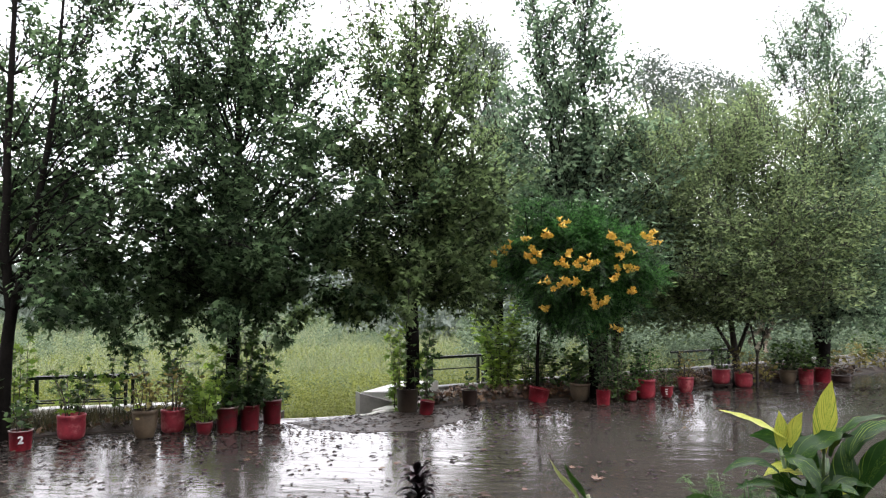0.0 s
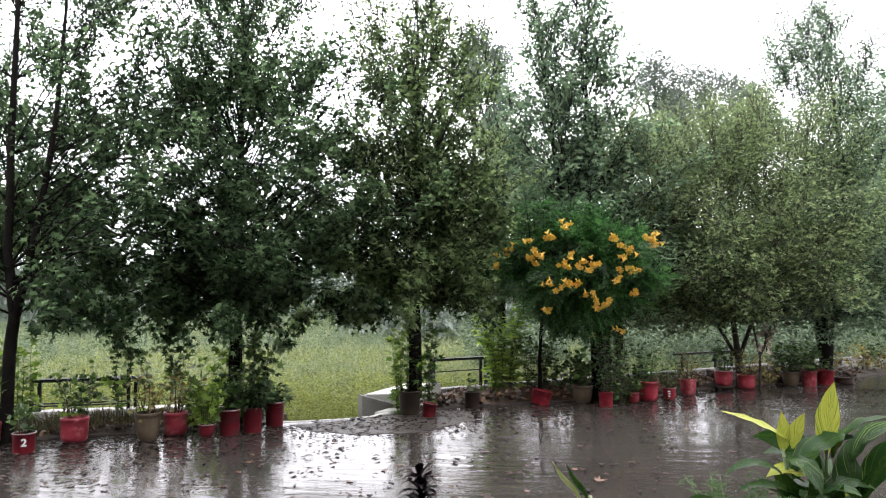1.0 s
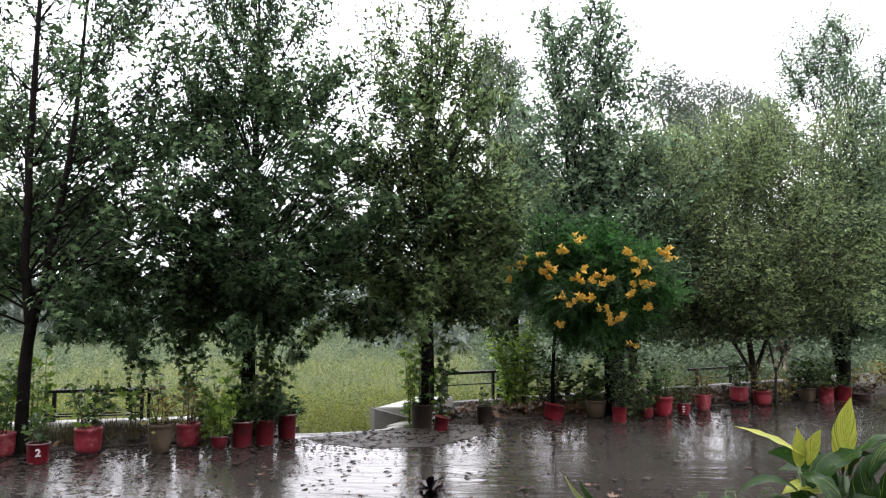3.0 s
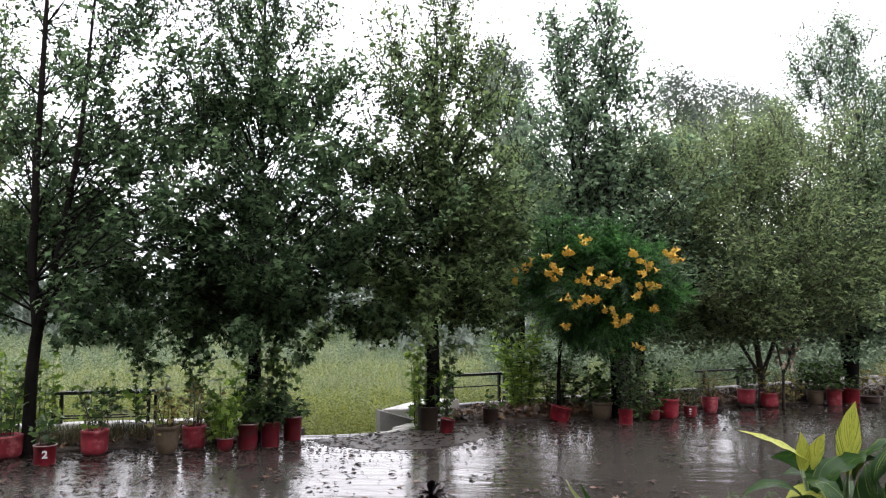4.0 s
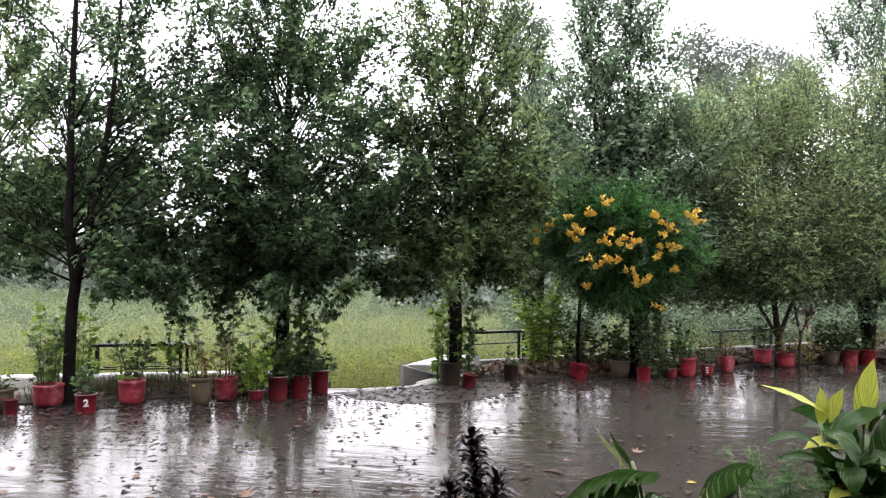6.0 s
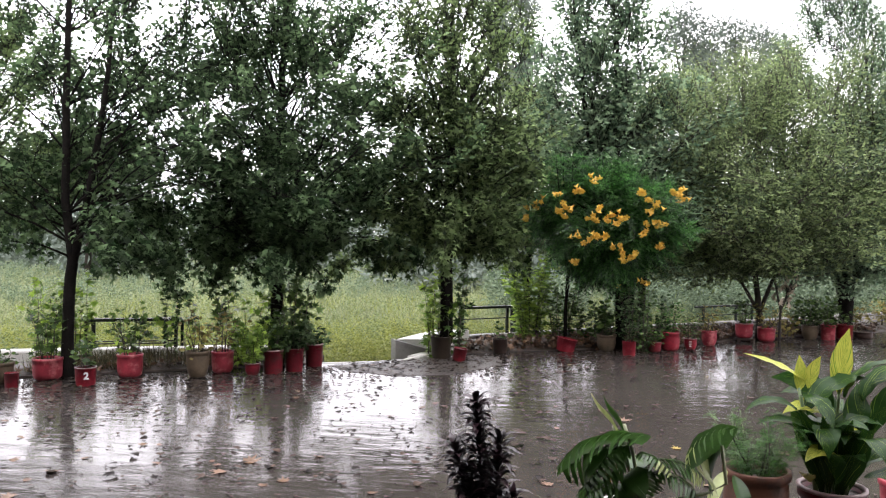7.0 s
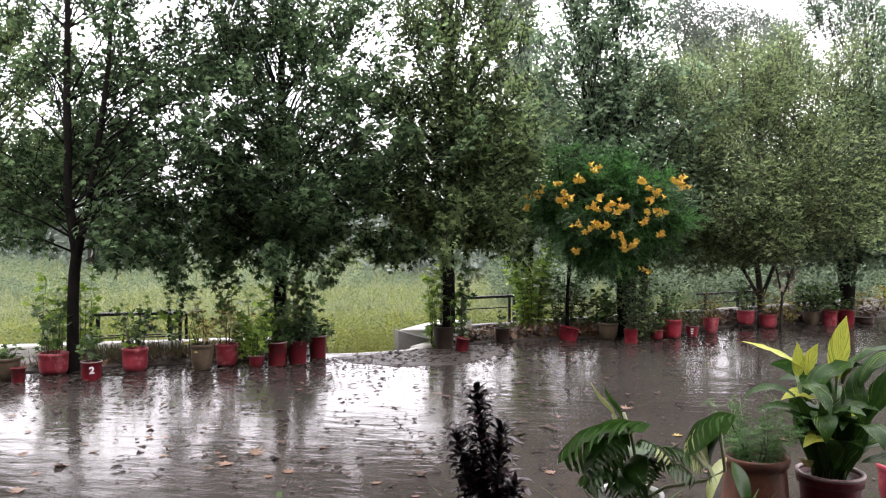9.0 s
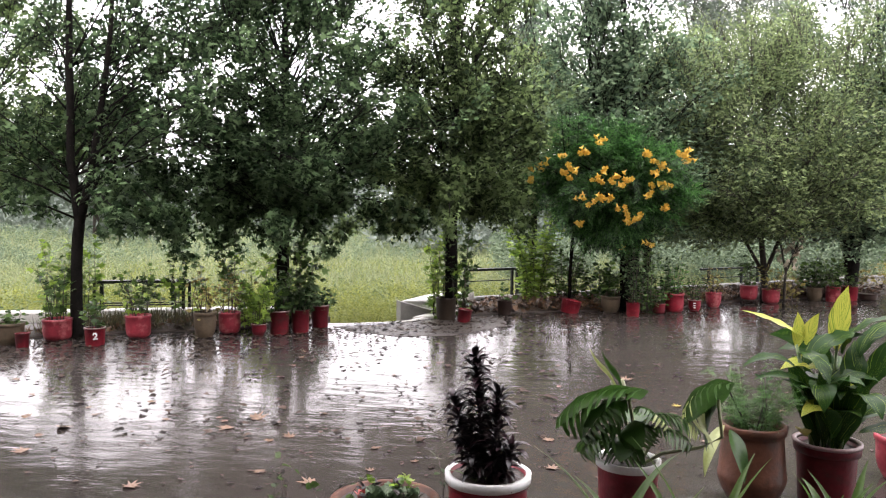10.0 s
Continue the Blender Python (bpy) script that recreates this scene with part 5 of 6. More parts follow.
plant_meadow("meadow_weeds", meadow(430, 19, 34, 407, (-34, -2)), weed(95, 4), LEAF_HAZED, 408, lambda d: 1.0 + 0.012 * (d - 19), "tall green weeds beyond the yard, coloured pale for haze")


def leaf_cloud(g, rng, at, height, wide, count, size, clumps=14, skirt=0.1):
    """The crown of one far tree: clumps of leaves round a middle line."""
    x, y = at
    centres = []
    for i in range(clumps):
        u = skirt + (1 - skirt) * (i + rng.random()) / clumps
        r = wide * math.sin(math.pi * (0.12 + 0.82 * u)) * 0.75
        a = rng.random() * math.tau
        centres.append((x + r * math.cos(a), y + r * math.sin(a), height * u * 0.95, wide * (0.26 + 0.22 * rng.random())))
    c = np.array(centres)[rng.integers(0, clumps, count)]
    places = c[:, :3] + rng.normal(size=(count, 3)) * c[:, 3:4] * (0.55, 0.55, 0.5)
    places[:, 2] = np.maximum(places[:, 2], -0.2)
    g.scatter(KITE, KITE_FACES, places, turns_for(count, rng, 0.4, 1.0), size * (0.6 + 0.8 * rng.random(count)))


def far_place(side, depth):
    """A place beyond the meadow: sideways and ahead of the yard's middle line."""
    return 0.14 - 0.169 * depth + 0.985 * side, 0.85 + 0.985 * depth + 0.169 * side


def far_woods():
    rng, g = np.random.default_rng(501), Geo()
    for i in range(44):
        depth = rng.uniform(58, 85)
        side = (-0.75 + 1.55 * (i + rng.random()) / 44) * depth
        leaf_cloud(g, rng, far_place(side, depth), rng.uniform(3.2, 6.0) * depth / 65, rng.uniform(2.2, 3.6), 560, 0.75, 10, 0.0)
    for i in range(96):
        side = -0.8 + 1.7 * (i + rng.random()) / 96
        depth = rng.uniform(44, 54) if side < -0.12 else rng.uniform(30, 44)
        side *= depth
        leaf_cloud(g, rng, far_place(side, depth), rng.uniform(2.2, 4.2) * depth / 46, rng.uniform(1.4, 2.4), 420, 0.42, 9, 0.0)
    return solo("far_woods", g, LEAF_HAZED_FAR, "line of distant trees beyond the meadow, leaves coloured pale for mist", "woods", "stuff")


far_woods()


def far_tree(side, depth, height, wide, count, seed, label, mat=LEAF_HAZED, size=0.42, tufted=True):
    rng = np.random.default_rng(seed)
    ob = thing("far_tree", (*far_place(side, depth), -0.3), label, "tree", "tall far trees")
    g = Geo()
    g.tube([(0, 0, 0), (0.1, 0, height * 0.4), (0.2, 0, height * 0.8), (0.2, 0, height * 0.95)], [0.16, 0.12, 0.06, 0.02], 8)
    for i in range(9):
        a, z = i * 2.4, height * (0.3 + 0.06 * i)
        g.tube([(0.1, 0, z), (math.cos(a) * wide * 0.4, math.sin(a) * wide * 0.4, z + 1.0), (math.cos(a) * wide * 0.7, math.sin(a) * wide * 0.7, z + 1.6)], [0.08, 0.05, 0.02], 5)
    part("trunk", g, PALE_BARK, ob)
    c = Geo()
    if not tufted:
        leaf_cloud(c, rng, (0.1, 0), height, wide, count, size, 22, 0.1)
        part("crown", c, mat, ob)
        return ob
    tufts = []
    for i in range(9):
        # rounded tufts, the largest at the top
        u = 1 - i / 9
        tufts.append((0.15 + 0.9 * wide * rng.normal() * 0.45 * (i > 0), wide * rng.normal() * 0.45, height * (1 - 0.045 * i) - wide * 0.9, wide * (0.62 + 0.38 * u)))
    t = np.array(tufts)[rng.integers(0, 9, count)]
    d = rng.normal(size=(count, 3))
    d *= (rng.random(count) ** 0.45 / np.linalg.norm(d, axis=1))[:, None]
    c.scatter(KITE, KITE_FACES, t[:, :3] + d * t[:, 3:4] * (1, 1, 0.9), turns_for(count, rng, 0.4, 1.0), size * 0.42 * (0.6 + 0.8 * rng.random(count)))
    part("crown", c, mat, ob)
    return ob


# the haze on these trees lies only in their leaf colour
far_tree(10.1, 36, 13.8, 1.01, 7800, 511, "tall hazy tree rising behind the others", LEAF_HAZED_FAR)
far_tree(11.3, 36, 12.9, 0.9, 6760, 512, "tall hazy tree with a rounded top", LEAF_HAZED_FAR)
far_tree(12.7, 36.5, 13.4, 1.06, 6760, 513, "hazy tree in a row of tall trees", LEAF_HAZED_FAR)
far_tree(14.2, 37, 13.1, 0.9, 5720, 517, "slim hazy tree at the end of a row", LEAF_HAZED_FAR)
far_tree(15.3, 37, 12.3, 0.84, 5720, 514, "hazy grey green tree behind the yard trees", LEAF_HAZED_FAR)
far_tree(21.5, 38, 10.5, 2.02, 7800, 515, "wide hazy tree at the edge of the meadow", LEAF_HAZED_FAR)
far_tree(1.3, 34, 14.5, 0.9, 7280, 516, "slim hazy tree between the nearer crowns", LEAF_HAZED_FAR)
far_tree(2.5, 35, 14.0, 0.84, 6240, 518, "slim hazy tree with a rounded top between nearer crowns", LEAF_HAZED_FAR)
far_tree(-17.5, 34, 6.2, 2.6, 2600, 530, "low misty tree at the edge of the meadow", LEAF_HAZED_FAR, 0.5, False)
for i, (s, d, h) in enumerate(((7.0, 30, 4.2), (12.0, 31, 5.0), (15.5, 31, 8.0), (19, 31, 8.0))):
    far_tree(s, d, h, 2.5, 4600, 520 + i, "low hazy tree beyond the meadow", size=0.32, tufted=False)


# ---- pots in front of the veranda ----
FRONT = "pots in front of the veranda"


def leaf_on(ob, name, start, heading, length, width, lift, bend, mat, up=(0, 0, 1), fold=0.25, peak=0.42, seed=0.0, waves=0.13, n=13, label=""):
    g = Geo()
    ribbon(g, arc(start, heading, length, bend, lift, n), blade_widths(n, width, peak), up, fold, 0.1, seed, waves)
    return part(name, g, mat, ob, label, True, True)


def purple_plant():
    ob = thing("potted_plant", (-0.41, 3.85, 0), "black purple leafy plant in a red pot with a white rim", "potted plant", FRONT)
    pot_parts(ob, 0.195, 0.36, RED_POT, "round", WHITE_PAINT, 40)
    rng = np.random.default_rng(71)
    for x, y, lean, tall, count, bare in ((-0.01, 0.0, (-0.06, 0.02), 0.58, 210, 0.05), (-0.05, -0.02, (-0.11, -0.03), 0.4, 85, 0.3), (0.03, -0.03, (0.02, -0.02), 0.42, 120, 0.03), (-0.03, -0.05, (-0.05, -0.05), 0.2, 60, 0.0), (0.06, -0.04, (0.06, -0.05), 0.2, 60, 0.0)):
        stem, leaves = Geo(), Geo()
        top = Vector((x + lean[0], y + lean[1], 0.31 + tall))
        foot = Vector((x, y, 0.31))
        stem.tube([foot, foot.lerp(top, 0.5), top], [0.011, 0.009, 0.004], 7)
        part("stem", stem, TWIG, ob)
        for k in range(count):
            u = bare + (1 - bare) * k / count
            p = foot.lerp(top, u)
            a = k * 137.5 + rng.normal() * 12
            long = (0.112 - 0.022 * u) * (0.7 + 0.55 * rng.random())
            n = 6
            ribbon(leaves, arc(p, a, long * 1.1, 50 + 65 * rng.random(), 46 + 20 * u + rng.normal() * 14, n), blade_widths(n, 0.017, 0.5, 0.08, 0.35), (0, 0, 1), 0.3, 0, k, 0.08)
        part("foliage", leaves, PURPLE_LEAF, ob)
    g = Geo()
    for a in (200, 250, 300):
        ribbon(g, arc((-0.05, -0.05, 0.31), a, 0.16, 60, 60, 7), blade_widths(7, 0.014), (0, 0, 1))
    part("young_leaves", g, STALK, ob, "small fresh green leaves at the foot", True, True)


purple_plant()


def split_leaf(ob, start, heading, length, width, lift, bend, mat, pale_side=0, seed=0, roll=0.0):
    """A broad leaf cut into fingers on both sides of its rib."""
    rng = np.random.default_rng(seed)
    n = 12
    spine = arc(start, heading, length, bend, lift, n)
    prof = [width * math.sin(math.pi * min(1.0, 0.16 + 0.84 * i / (n - 1))) ** 0.7 + 0.004 for i in range(n)]
    g = Geo()
    up = Vector((math.sin(radians(heading)) * math.sin(radians(roll)), -math.cos(radians(heading)) * math.sin(radians(roll)), math.cos(radians(roll))))
    ribbon(g, spine, [w * 0.62 for w in prof], up, 0.12, 0.05, seed, 0.05)
    tips = []
    for i in range(1, n - 1):
        way = (spine[i + 1] - spine[i - 1]).normalized()
        side = way.cross(up).normalized()
        top = side.cross(way)
        for s in (-1, 1):
            root = spine[i] + side * s * prof[i] * 0.5
            tip = spine[i] + side * s * prof[i] * (0.98 + 0.1 * rng.random()) + way * prof[i] * 0.55 - top * prof[i] * (0.5 + 0.35 * rng.random())
            mid = root.lerp(tip, 0.55) + top * prof[i] * 0.1
            w = length / n * 0.4 * (0.8 + 0.25 * rng.random())
            target = g
            if pale_side and i > n * 0.55:
                target = Geo()
                tips.append(target)
            ribbon(target, [root, root.lerp(mid, 0.5) + top * 0.005, mid, mid.lerp(tip, 0.6), tip], [w * 1.1, w * 1.1, w, w * 0.75, w * 0.15], top, 0.1, 0, seed + i)
    blade = part("leaf", g, mat, ob, "", True, True)
    for t in tips:
        part("leaf_tip", t, PALE_LEAF, blade, "pale yellow green finger of the leaf", True, True)
    return blade


def split_leaf_plant():
    ob = thing("potted_plant", (0.24, 4.29, 0), "split-leaf plant in a dark red pot with a white rim", "potted plant", FRONT)
    pot_parts(ob, 0.157, 0.33, RED_POT, "can", WHITE_PAINT, 36)
    for pts in ([(0.02, 0, 0.28), (0.03, -0.02, 0.45), (0.0, -0.04, 0.62), (-0.04, -0.04, 0.74)],
                [(0.03, 0, 0.28), (0.16, -0.04, 0.38), (0.34, -0.06, 0.43), (0.44, -0.04, 0.48), (0.42, -0.02, 0.66)],
                [(-0.02, -0.02, 0.28), (-0.06, -0.05, 0.42), (-0.1, -0.06, 0.5)],
                [(0.0, 0.02, 0.28), (-0.01, 0.0, 0.5), (-0.09, 0.0, 0.72)],
                [(0.04, -0.02, 0.28), (0.1, -0.05, 0.42), (0.14, -0.06, 0.5)]):
        g = Geo()
        g.tube(pts, 0.009, 7)
        part("stalk", g, PALE_STALK, ob)
    split_leaf(ob, (0.07, -0.04, 0.66), 190, 0.5, 0.18, 16, 75, SPLIT_LEAF, 0, 3, 30)
    split_leaf(ob, (0.47, -0.02, 0.69), 200, 0.27, 0.19, 8, 80, SPLIT_LEAF, 1, 4, 52)
    split_leaf(ob, (-0.06, -0.06, 0.52), 215, 0.28, 0.14, 10, 90, SPLIT_LEAF, 0, 5, 20)
    split_leaf(ob, (0.1, -0.06, 0.5), 330, 0.24, 0.12, 30, 80, SPLIT_LEAF, 0, 6, -20)
    split_leaf(ob, (0.0, 0.05, 0.5), 60, 0.28, 0.13, 30, 80, SPLIT_LEAF, 0, 7)
    split_leaf(ob, (-0.04, 0.0, 0.62), 225, 0.34, 0.13, 5, 75, SPLIT_LEAF, 0, 9, 20)
    split_leaf(ob, (0.12, 0.0, 0.56), 350, 0.26, 0.11, 20, 80, SPLIT_LEAF, 1, 10, -15)
    split_leaf(ob, (-0.05, -0.05, 0.42), 170, 0.24, 0.12, 25, 90, SPLIT_LEAF, 0, 11, 25)
    split_leaf(ob, (-0.02, -0.04, 0.5), 290, 0.22, 0.09, 20, 70, SPLIT_LEAF, 0, 12, 35)
    split_leaf(ob, (-0.08, -0.03, 0.6), 240, 0.28, 0.11, 10, 75, SPLIT_LEAF, 0, 13, 45)
    split_leaf(ob, (0.05, -0.05, 0.58), 310, 0.22, 0.09, 25, 70, SPLIT_LEAF, 1, 14, -35)
    split_leaf(ob, (0.0, -0.06, 0.45), 255, 0.2, 0.1, 10, 60, SPLIT_LEAF, 0, 8)
    for dx, tip, wid in ((0.0, (-0.2, 0.0, 0.88), 0.011), (0.03, (-0.14, 0.0, 0.87), 0.014)):
        g, a, b = Geo(), Vector((-0.06 + dx, -0.01, 0.68)), Vector(tip)
        ribbon(g, [a.lerp(b, i / 6) + Vector((0, 0, 0.012 * math.sin(i))) for i in range(7)], blade_widths(7, wid, 0.5, 0.1, 0.5), (0, -1, 0.2), 0.5)
        part("rolled_leaf", g, PALE_LEAF if dx == 0 else SPLIT_LEAF, ob, "new leaf still rolled up", True, True)


split_leaf_plant()


def ferny_pot():
    ob = thing("potted_plant", (0.915, 4.74, 0), "terracotta pot with a feathery green plant", "potted plant", FRONT)
    pot_parts(ob, 0.172, 0.43, TERRACOTTA, "belly", None, 40)
    shoots(ob, 0.37, 17, 0.36, 0.27, 40, 0.06, LEAF_FEATHER, 81, (FERN, FERN_FACES), STALK, 0.09, 0.1, scatter=0.012, thick=0.003)
    shoots(ob, 0.37, 3, 0.36, 0.12, 6, 0.05, LEAF_FEATHER, 82, (NARROW, NARROW_FACES), TWIG, 0.05, 0.6, "twig_leaves", scatter=0.01, thick=0.006)
    g = Geo()
    g.tube([(0.0, 0.0, 0.34), (-0.06, -0.01, 0.46), (-0.12, -0.02, 0.58), (-0.15, -0.02, 0.66)], [0.006, 0.005, 0.004, 0.002], 6)
    part("dry_stick", g, BARK, ob, "dark leaning stick")
    g = Geo()
    ribbon(g, arc((-0.17, -0.12, 0.44), 235, 0.32, 60, -20, 9), blade_widths(9, 0.035), (0, 0, 1), 0.3)
    part("hanging_leaf", g, PALE_LEAF, ob, "pale leaf hanging over the rim", True, True)
    g = Geo()
    ribbon(g, arc((-0.14, -0.13, 0.42), 285, 0.3, 50, -25, 9), blade_widths(9, 0.04), (0, 0, 1), 0.3)
    part("hanging_leaf", g, SPLIT_LEAF, ob, "", True, True)


ferny_pot()


def canna():
    ob = thing("potted_plant", (1.315, 4.83, 0), "yellow striped canna in a dark red pot with pale rim", "potted plant", FRONT)
    pot_parts(ob, 0.17, 0.335, DARK_RED, "collar", PALE_RIM, 40)
    tops = ((0.03, 0.0, 0.86), (-0.18, -0.03, 0.86), (0.14, 0.02, 0.78), (-0.07, -0.08, 0.66), (0.1, -0.08, 0.6), (-0.02, 0.08, 0.6), (0.05, -0.02, 0.7))
    for i, (x, y, z) in enumerate(tops):
        g = Geo()
        g.tube([(x * 0.45, y * 0.6, 0.29), (x * 0.65, y * 0.8, 0.29 + (z - 0.29) * 0.5), (x, y, z)], [0.014, 0.013, 0.008], 8)
        part("stalk", g, STALK, ob)
    toward = (0, -1, 0.25)
    leaf_on(ob, "leaf", (0.03, 0, 0.83), 20, 0.36, 0.056, 92, 22, CANNA_YOUNG, toward, 0.2, 0.45, 1, label="young yellow striped leaf standing upright")
    leaf_on(ob, "leaf", (-0.18, -0.03, 0.84), 200, 0.2, 0.034, 100, 20, CANNA_YOUNG, toward, 0.3, 0.45, 2, label="young yellow striped leaf standing upright")
    leaf_on(ob, "leaf", (-0.13, -0.02, 0.86), 330, 0.19, 0.034, 86, 30, CANNA_YOUNG, toward, 0.3, 0.45, 19)
    leaf_on(ob, "leaf", (-0.14, -0.03, 0.9), 184, 0.36, 0.03, 34, 22, CANNA_YOUNG, (0, -0.35, 1), 0.25, 0.45, 3)
    leaf_on(ob, "leaf", (-0.17, -0.05, 0.72), 190, 0.34, 0.034, 52, 98, CANNA, (0, -0.4, 1), 0.3, 0.5, 4)
    leaf_on(ob, "leaf", (-0.1, -0.06, 0.62), 196, 0.36, 0.034, 45, 70, CANNA, (0, -0.4, 1), 0.3, 0.45, 5)
    leaf_on(ob, "leaf", (-0.18, -0.04, 0.82), 300, 0.3, 0.066, 20, 100, CANNA, (0, 0, 1), 0.2, 0.4, 6)
    leaf_on(ob, "leaf", (-0.07, -0.08, 0.66), 262, 0.28, 0.066, 35, 125, CANNA, (0, 0, 1), 0.2, 0.42, 7)
    leaf_on(ob, "leaf", (0.0, 0, 0.76), 160, 0.36, 0.062, 60, 75, CANNA, toward, 0.25, 0.42, 8)
    leaf_on(ob, "leaf", (0.05, -0.02, 0.82), 335, 0.36, 0.06, 78, 75, CANNA, (0, -0.2, 1), 0.25, 0.45, 9)
    leaf_on(ob, "leaf", (0.14, 0.02, 0.78), 345, 0.38, 0.056, 84, 95, CANNA, (-0.3, -0.5, 1), 0.25, 0.45, 10)
    leaf_on(ob, "leaf", (0.1, -0.08, 0.5), 75, 0.42, 0.075, 88, 40, CANNA, toward, 0.15, 0.5, 11)
    leaf_on(ob, "leaf", (0.1, -0.1, 0.58), 280, 0.32, 0.062, 55, 120, CANNA, (0, 0, 1), 0.2, 0.45, 12)
    leaf_on(ob, "leaf", (0.16, 0.0, 0.48), 350, 0.36, 0.07, 45, 75, CANNA, (0, -0.3, 1), 0.2, 0.45, 13)
    leaf_on(ob, "leaf", (0.15, -0.03, 0.4), 340, 0.32, 0.06, 30, 60, CANNA, (0, -0.3, 1), 0.2, 0.45, 14)
    leaf_on(ob, "leaf", (0.0, 0.06, 0.5), 60, 0.4, 0.07, 70, 60, CANNA, toward, 0.15, 0.45, 15)
    leaf_on(ob, "leaf", (-0.05, -0.02, 0.45), 130, 0.36, 0.062, 80, 40, CANNA, toward, 0.15, 0.45, 16)
    leaf_on(ob, "leaf", (0.2, 0.02, 0.62), 20, 0.4, 0.062, 78, 60, CANNA, toward, 0.2, 0.45, 17)
    rng = np.random.default_rng(77)
    for k in range(12):
        a = 200 + 150 * rng.random() if k % 2 else rng.random() * 360
        leaf_on(ob, "leaf", (rng.normal() * 0.06, rng.normal() * 0.05, 0.3 + 0.22 * rng.random()), a, 0.28 + 0.1 * rng.random(), 0.05 + 0.03 * rng.random(), 82, 50 + 60 * rng.random(), CANNA, (0, -0.3, 1), 0.2, 0.45, 20 + k)
    for k in range(11):
        x, y, z = tops[k % 7]
        u = 0.45 + 0.4 * rng.random()
        a = (185, 350, 250, 300, 210, 20, 275, 160, 320, 230, 5)[k]
        leaf_on(ob, "leaf", (x * u, y * u, 0.29 + (z - 0.29) * u), a, 0.3 + 0.08 * rng.random(), 0.055 + 0.025 * rng.random(), 70, 70 + 50 * rng.random(), CANNA if k % 4 else CANNA_YOUNG, (0, -0.4, 1), 0.2, 0.45, 50 + k)
    for k in range(14):
        a = k * 137.5
        leaf_on(ob, "leaf", (0.07 * math.cos(radians(a)), 0.07 * math.sin(radians(a)), 0.3), a, 0.4 + 0.12 * rng.random(), 0.045 + 0.02 * rng.random(), 86, 22 + 14 * rng.random(), CANNA, (0, -1, 0.2), 0.3, 0.5, 80 + k)
    leaf_on(ob, "leaf", (-0.12, -0.04, 0.36), 240, 0.16, 0.04, 60, 70, LEAF_DRYING, (0, 0, 1), 0.2, 0.45, 18, label="withered orange brown leaf")


canna()


def rosette_bowl():
    ob = thing("potted_plant", (-0.9, 3.82, 0), "wide terracotta bowl of grey green rosettes", "potted plant", FRONT)
    pot_parts(ob, 0.26, 0.2, TERRACOTTA, "bowl", None, 40)
    rng = np.random.default_rng(91)
    for x, y, s, mat in ((-0.03, -0.03, 1.0, SUCCULENT), (0.06, 0.0, 0.9, SUCCULENT), (-0.1, 0.02, 0.7, ROSE), (0.02, 0.08, 0.8, SUCCULENT), (0.12, 0.06, 0.7, SUCCULENT), (-0.04, -0.11, 0.7, SUCCULENT)):
        g = Geo()
        for k in range(16):
            ribbon(g, arc((x, y, 0.175), k * 137.5, 0.125 * s * (0.6 + 0.4 * k / 16), -30, 65 - 50 * k / 16, 6), blade_widths(6, 0.036 * s, 0.6, 0.15, 0.4), (0, 0, 1), 0.25, 0, k)
        part("rosette", g, mat, ob, "pink rosette" if mat == ROSE else "", True, True)
    shoots(ob, 0.17, 5, 0.12, 0.16, 8, 0.05, PURPLE_LEAF, 92, SHAPES["oval"], TWIG, 0.12, 0.4, scatter=0.01, thick=0.003)
    shoots(ob, 0.17, 4, 0.1, 0.2, 8, 0.06, LEAF_FRESH, 93, SHAPES["oval"], STALK, 0.14, 0.3, "green_leaves", scatter=0.01, thick=0.003)


rosette_bowl()


def weed_clump(at, seed, tall, stems, label, mat=LEAF_SHRUB):
    ob = thing("weed", (*at, 0), label, "weed", "weeds before the veranda")
    shoots(ob, 0.0, stems, tall, 0.16, 7, 0.05, mat, seed, SHAPES["oval"], TWIG, 0.03, 0.35, scatter=0.012, thick=0.003)


weed_clump((-1.33, 3.6), 601, 0.46, 3, "thin weed with a few small yellow green leaves")
weed_clump((-1.12, 3.75), 602, 0.34, 2, "thin weed with pale leaves and bare stalks")
weed_clump((-0.62, 3.95), 603, 0.52, 2, "spindly weed beside the white-rimmed pot")
weed_clump((-1.7, 3.45), 604, 0.2, 2, "small pale weed growing in the yard")


def grass_pot(at, seed, tall, count, label, low=0.25):
    ob = thing("potted_plant", (*at, 0), label, "potted plant", FRONT)
    pot_parts(ob, 0.15, low, RED_POT, "round", None, 32)
    rng = np.random.default_rng(seed)
    for k in range(count):
        g = Geo()
        ribbon(g, arc((rng.normal() * 0.04, rng.normal() * 0.04, low * 0.8), k * 137.5, tall * (0.7 + 0.5 * rng.random()), 25 + 55 * rng.random(), 80, 9), blade_widths(9, 0.022, 0.35, 0.05, 0.6), (0, 0, 1), 0.35, 0, k)
        part("blade", g, LEAF_SHRUB, ob, "", True, True)


grass_pot((0.21, 3.2), 610, 0.62, 6, "red pot with a few long arching green blades")
grass_pot((0.47, 3.37), 611, 0.6, 5, "pot of long arching green blades")
grass_pot((1.08, 3.8), 612, 0.34, 9, "pot of narrow arching green blades by the canna")
red = thing("plant_pot", (1.87, 5.3, 0), "faded red pot beside the canna", "pot", FRONT)
pot_parts(red, 0.16, 0.26, FADED_RED, "round")


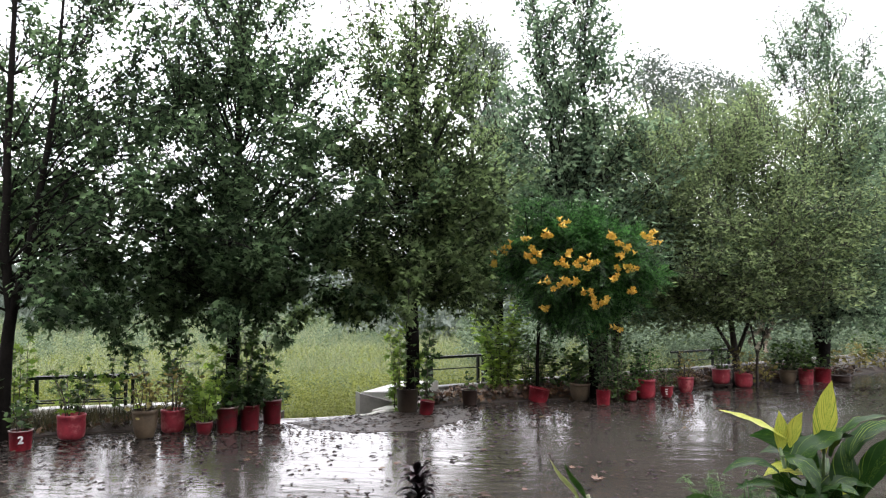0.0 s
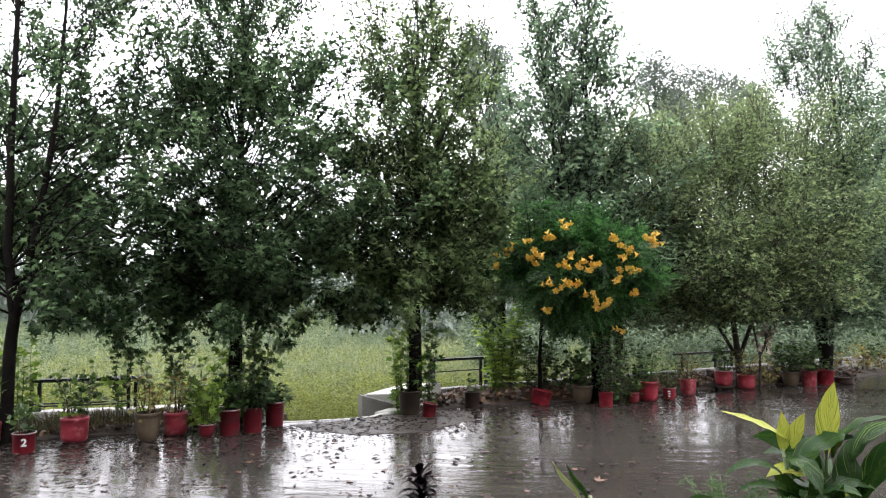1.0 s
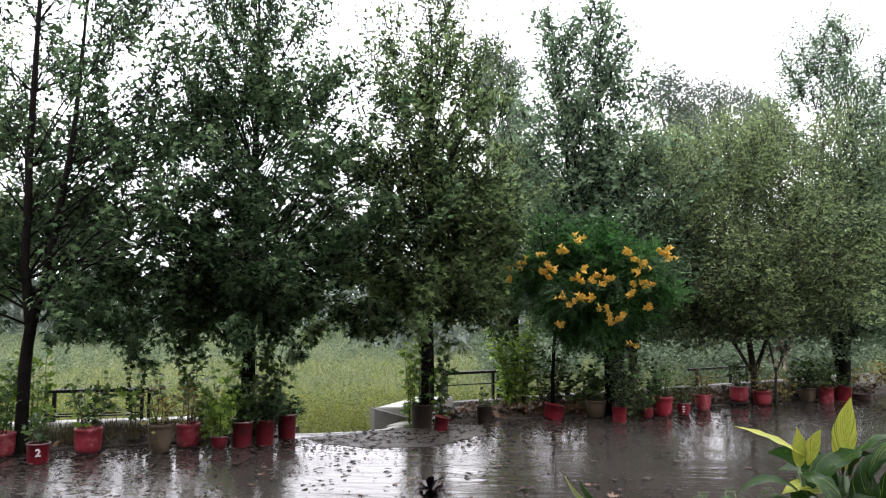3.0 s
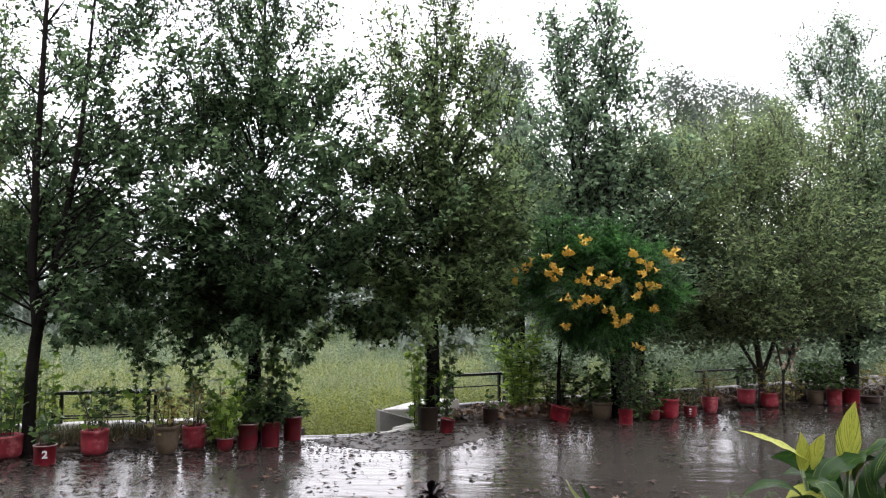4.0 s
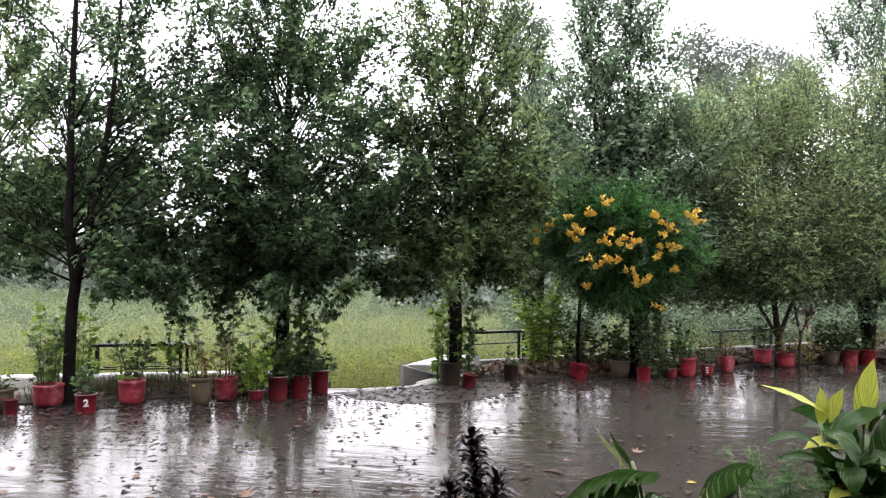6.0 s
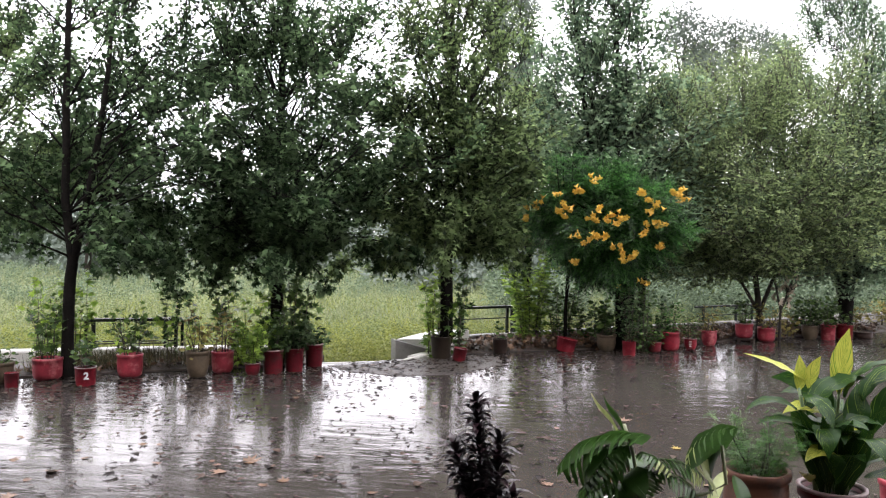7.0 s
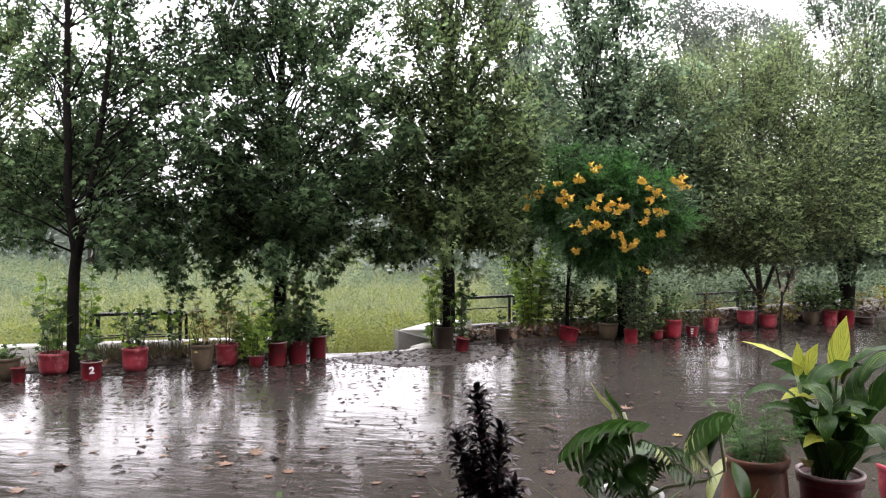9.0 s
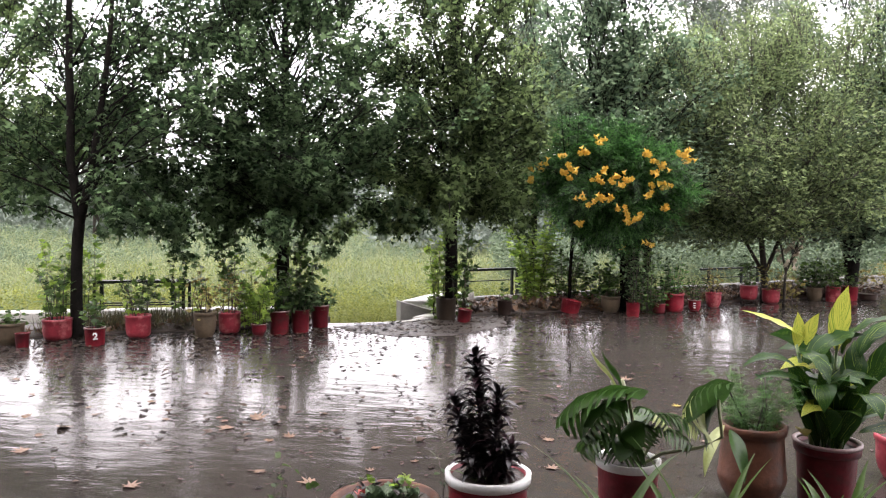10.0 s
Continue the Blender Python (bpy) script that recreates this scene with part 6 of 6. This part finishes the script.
# ---- fallen leaves on the yard ----
def curled_leaf(name, seed, mat):
    rng = np.random.default_rng(seed)
    g = Geo()
    verts = np.array(STAR7)
    bent = []
    for x, y, z in verts:
        d = math.hypot(x, y - 0.3)
        bent.append((x, y - 0.4, 0.03 + 0.22 * d * d * rng.uniform(0.2, 1.4) + 0.04 * math.sin(x * 6 + seed)))
    g.add(bent, STAR7_FACES)
    return g.mesh(name, mat, False)


LEAF_MESHES = [curled_leaf("fallen_leaf", 1, TAN), curled_leaf("fallen_leaf", 2, YELLOW_FALLEN), curled_leaf("fallen_leaf", 3, DRY), curled_leaf("fallen_leaf", 4, DRY), curled_leaf("fallen_leaf", 5, TAN)]
FALLEN = [(-3.62, 5.05, 0, 0.13), (-0.24, 5.56, 0, 0.1), (-3.53, 4.54, 0, 0.12), (-2.48, 4.16, 0, 0.11), (-1.54, 4.44, 4, 0.12), (-0.18, 5.0, 0, 0.1), (0.35, 7.6, 4, 0.13), (-2.4, 5.6, 3, 0.15), (-2.5, 5.3, 4, 0.13)]
rng = np.random.default_rng(700)
for k in range(64):
    d = 4.4 * (10.5 / 4.4) ** rng.random()
    side = rng.uniform(-0.62, 0.5)
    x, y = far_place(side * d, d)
    y -= 0.5
    if y < 8.0 + (x + 6.4) * 0.58 or x > -2.5 and y < 11 + (x + 2.5) * 0.6:
        FALLEN.append((x, y, int(rng.choice([1, 2, 2, 2, 3, 3, 3, 3, 2, 4])), 0.045 + 0.055 * rng.random()))
for x, y, kind, size in FALLEN:
    ob = new("fallen_leaf", LEAF_MESHES[kind])
    ob.matrix_world = pose(x, y, 0.003, rng.normal() * 5, rng.normal() * 5, rng.uniform(0, 360)) @ Matrix.Diagonal((size, size, size, 1))
    tagged(ob, ("tan curled leaf", "yellow leaf", "dark brown leaf", "dark brown leaf", "tan curled leaf")[kind] + " lying flat on the wet concrete", "leaf", "fallen leaves on the yard")


def crumbs():
    rng, g = np.random.default_rng(701), Geo()
    places = []
    for k in range(2600):
        d = 4.2 * (12.5 / 4.2) ** rng.random()
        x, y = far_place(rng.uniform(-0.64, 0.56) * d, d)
        y -= 0.5
        if y < 8.0 + (x + 6.4) * 0.58 and noise.noise((x * 0.8, y * 0.8, 3)) > -0.25:
            places.append((x, y, 0.005))
    for k in range(4200):
        u = rng.random()
        x = -6.8 + 12.0 * u
        y = 8.0 + (x + 6.4) * 0.58 - abs(rng.normal()) * 0.95
        places.append((x, y, 0.006))
    for k in range(450):
        x = rng.uniform(-3.3, -1.2)
        places.append((x, 10.0 + (x + 3.3) * 0.72 - abs(rng.normal()) * 0.3, 0.006))
    n = len(places)
    a = rng.random(n) * math.tau
    m = np.zeros((n, 3, 3))
    m[:, 0, 0], m[:, 0, 1], m[:, 1, 0], m[:, 1, 1], m[:, 2, 2] = np.cos(a), -np.sin(a), np.sin(a), np.cos(a), 1
    g.scatter([(0, 0, 0), (-0.3, 0.4, 0.12), (0, 0.45, 0.0), (0.3, 0.4, 0.16), (0, 1, 0.06)], [(0, 2, 1), (0, 3, 2), (1, 2, 4), (2, 3, 4)], places, m, (0.012 + 0.036 * rng.random(n) ** 2) * (1 + 0.7 * (np.arange(n) > n - 4650)))
    return g


def scraps():
    """Dark wet leaves washed against the edge of the yard."""
    rng, g, places = np.random.default_rng(702), Geo(), []
    for k in range(430):
        x = rng.uniform(-6.6, -2.2)
        y = 7.85 + (x + 6.4) * 0.58 - 0.15 - 2.2 * rng.random() ** 1.6
        if x < -3.5 or rng.random() < 0.35:
            places.append((x, y, 0.006))
    for k in range(220):
        x = rng.uniform(-2.2, 4.6)
        places.append((x, 10.75 + (x + 2.0) * 0.68 - 0.1 - 1.6 * rng.random() ** 2, 0.006))
    for k in range(420):
        d = 4.6 * (9.5 / 4.6) ** rng.random()
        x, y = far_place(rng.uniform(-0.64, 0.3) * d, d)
        if y < 7.6 + (x + 6.4) * 0.58:
            places.append((x, y, 0.006))
    n = len(places)
    a = rng.random(n) * math.tau
    m = np.zeros((n, 3, 3))
    m[:, 0, 0], m[:, 0, 1], m[:, 1, 0], m[:, 1, 1], m[:, 2, 2] = np.cos(a), -np.sin(a), np.sin(a), np.cos(a), 1
    bent = [(x, y - 0.4, 0.05 + 0.35 * abs(x) ** 1.5 + 0.12 * math.sin(y * 5)) for x, y, z in STAR]
    size, places, star = 0.04 + 0.075 * rng.random(n) ** 1.5, np.array(places), rng.random(n) < 0.35
    g.scatter(bent, STAR_FACES, places[star], m[star], size[star])
    curl = [(x, y - 0.5, 0.06 + 0.12 * abs(x) + 0.1 * math.sin(y * 3)) for x, y, z in OVAL]
    g.scatter(curl, OVAL_FACES, places[~star], m[~star], size[~star])
    return g


solo("leaf_litter", scraps(), WET_BITS, "dark wet leaves washed against the edge of the yard", "leaf litter", "stuff")
solo("leaf_crumbs", crumbs(), WET_BITS, "small dark bits of leaf washed over the wet concrete", "leaf litter", "stuff")

# unseen roof overhead, added to keep sky light off the near pots
solo("ceiling", box((-14, -2.94, 2.95), (14, 3.25, 3.1), 0.0), PLASTER, "plain unseen roof, added to shade the pots in front", "ceiling", "structure")
# unseen high wall, added to darken the yard side of the trees
solo("wall_south", box((-14, -3.2, -0.4), (14, -2.95, 11.0), 0.0), PLASTER, "plain unseen high wall, added to block the sky behind", "wall", "structure")
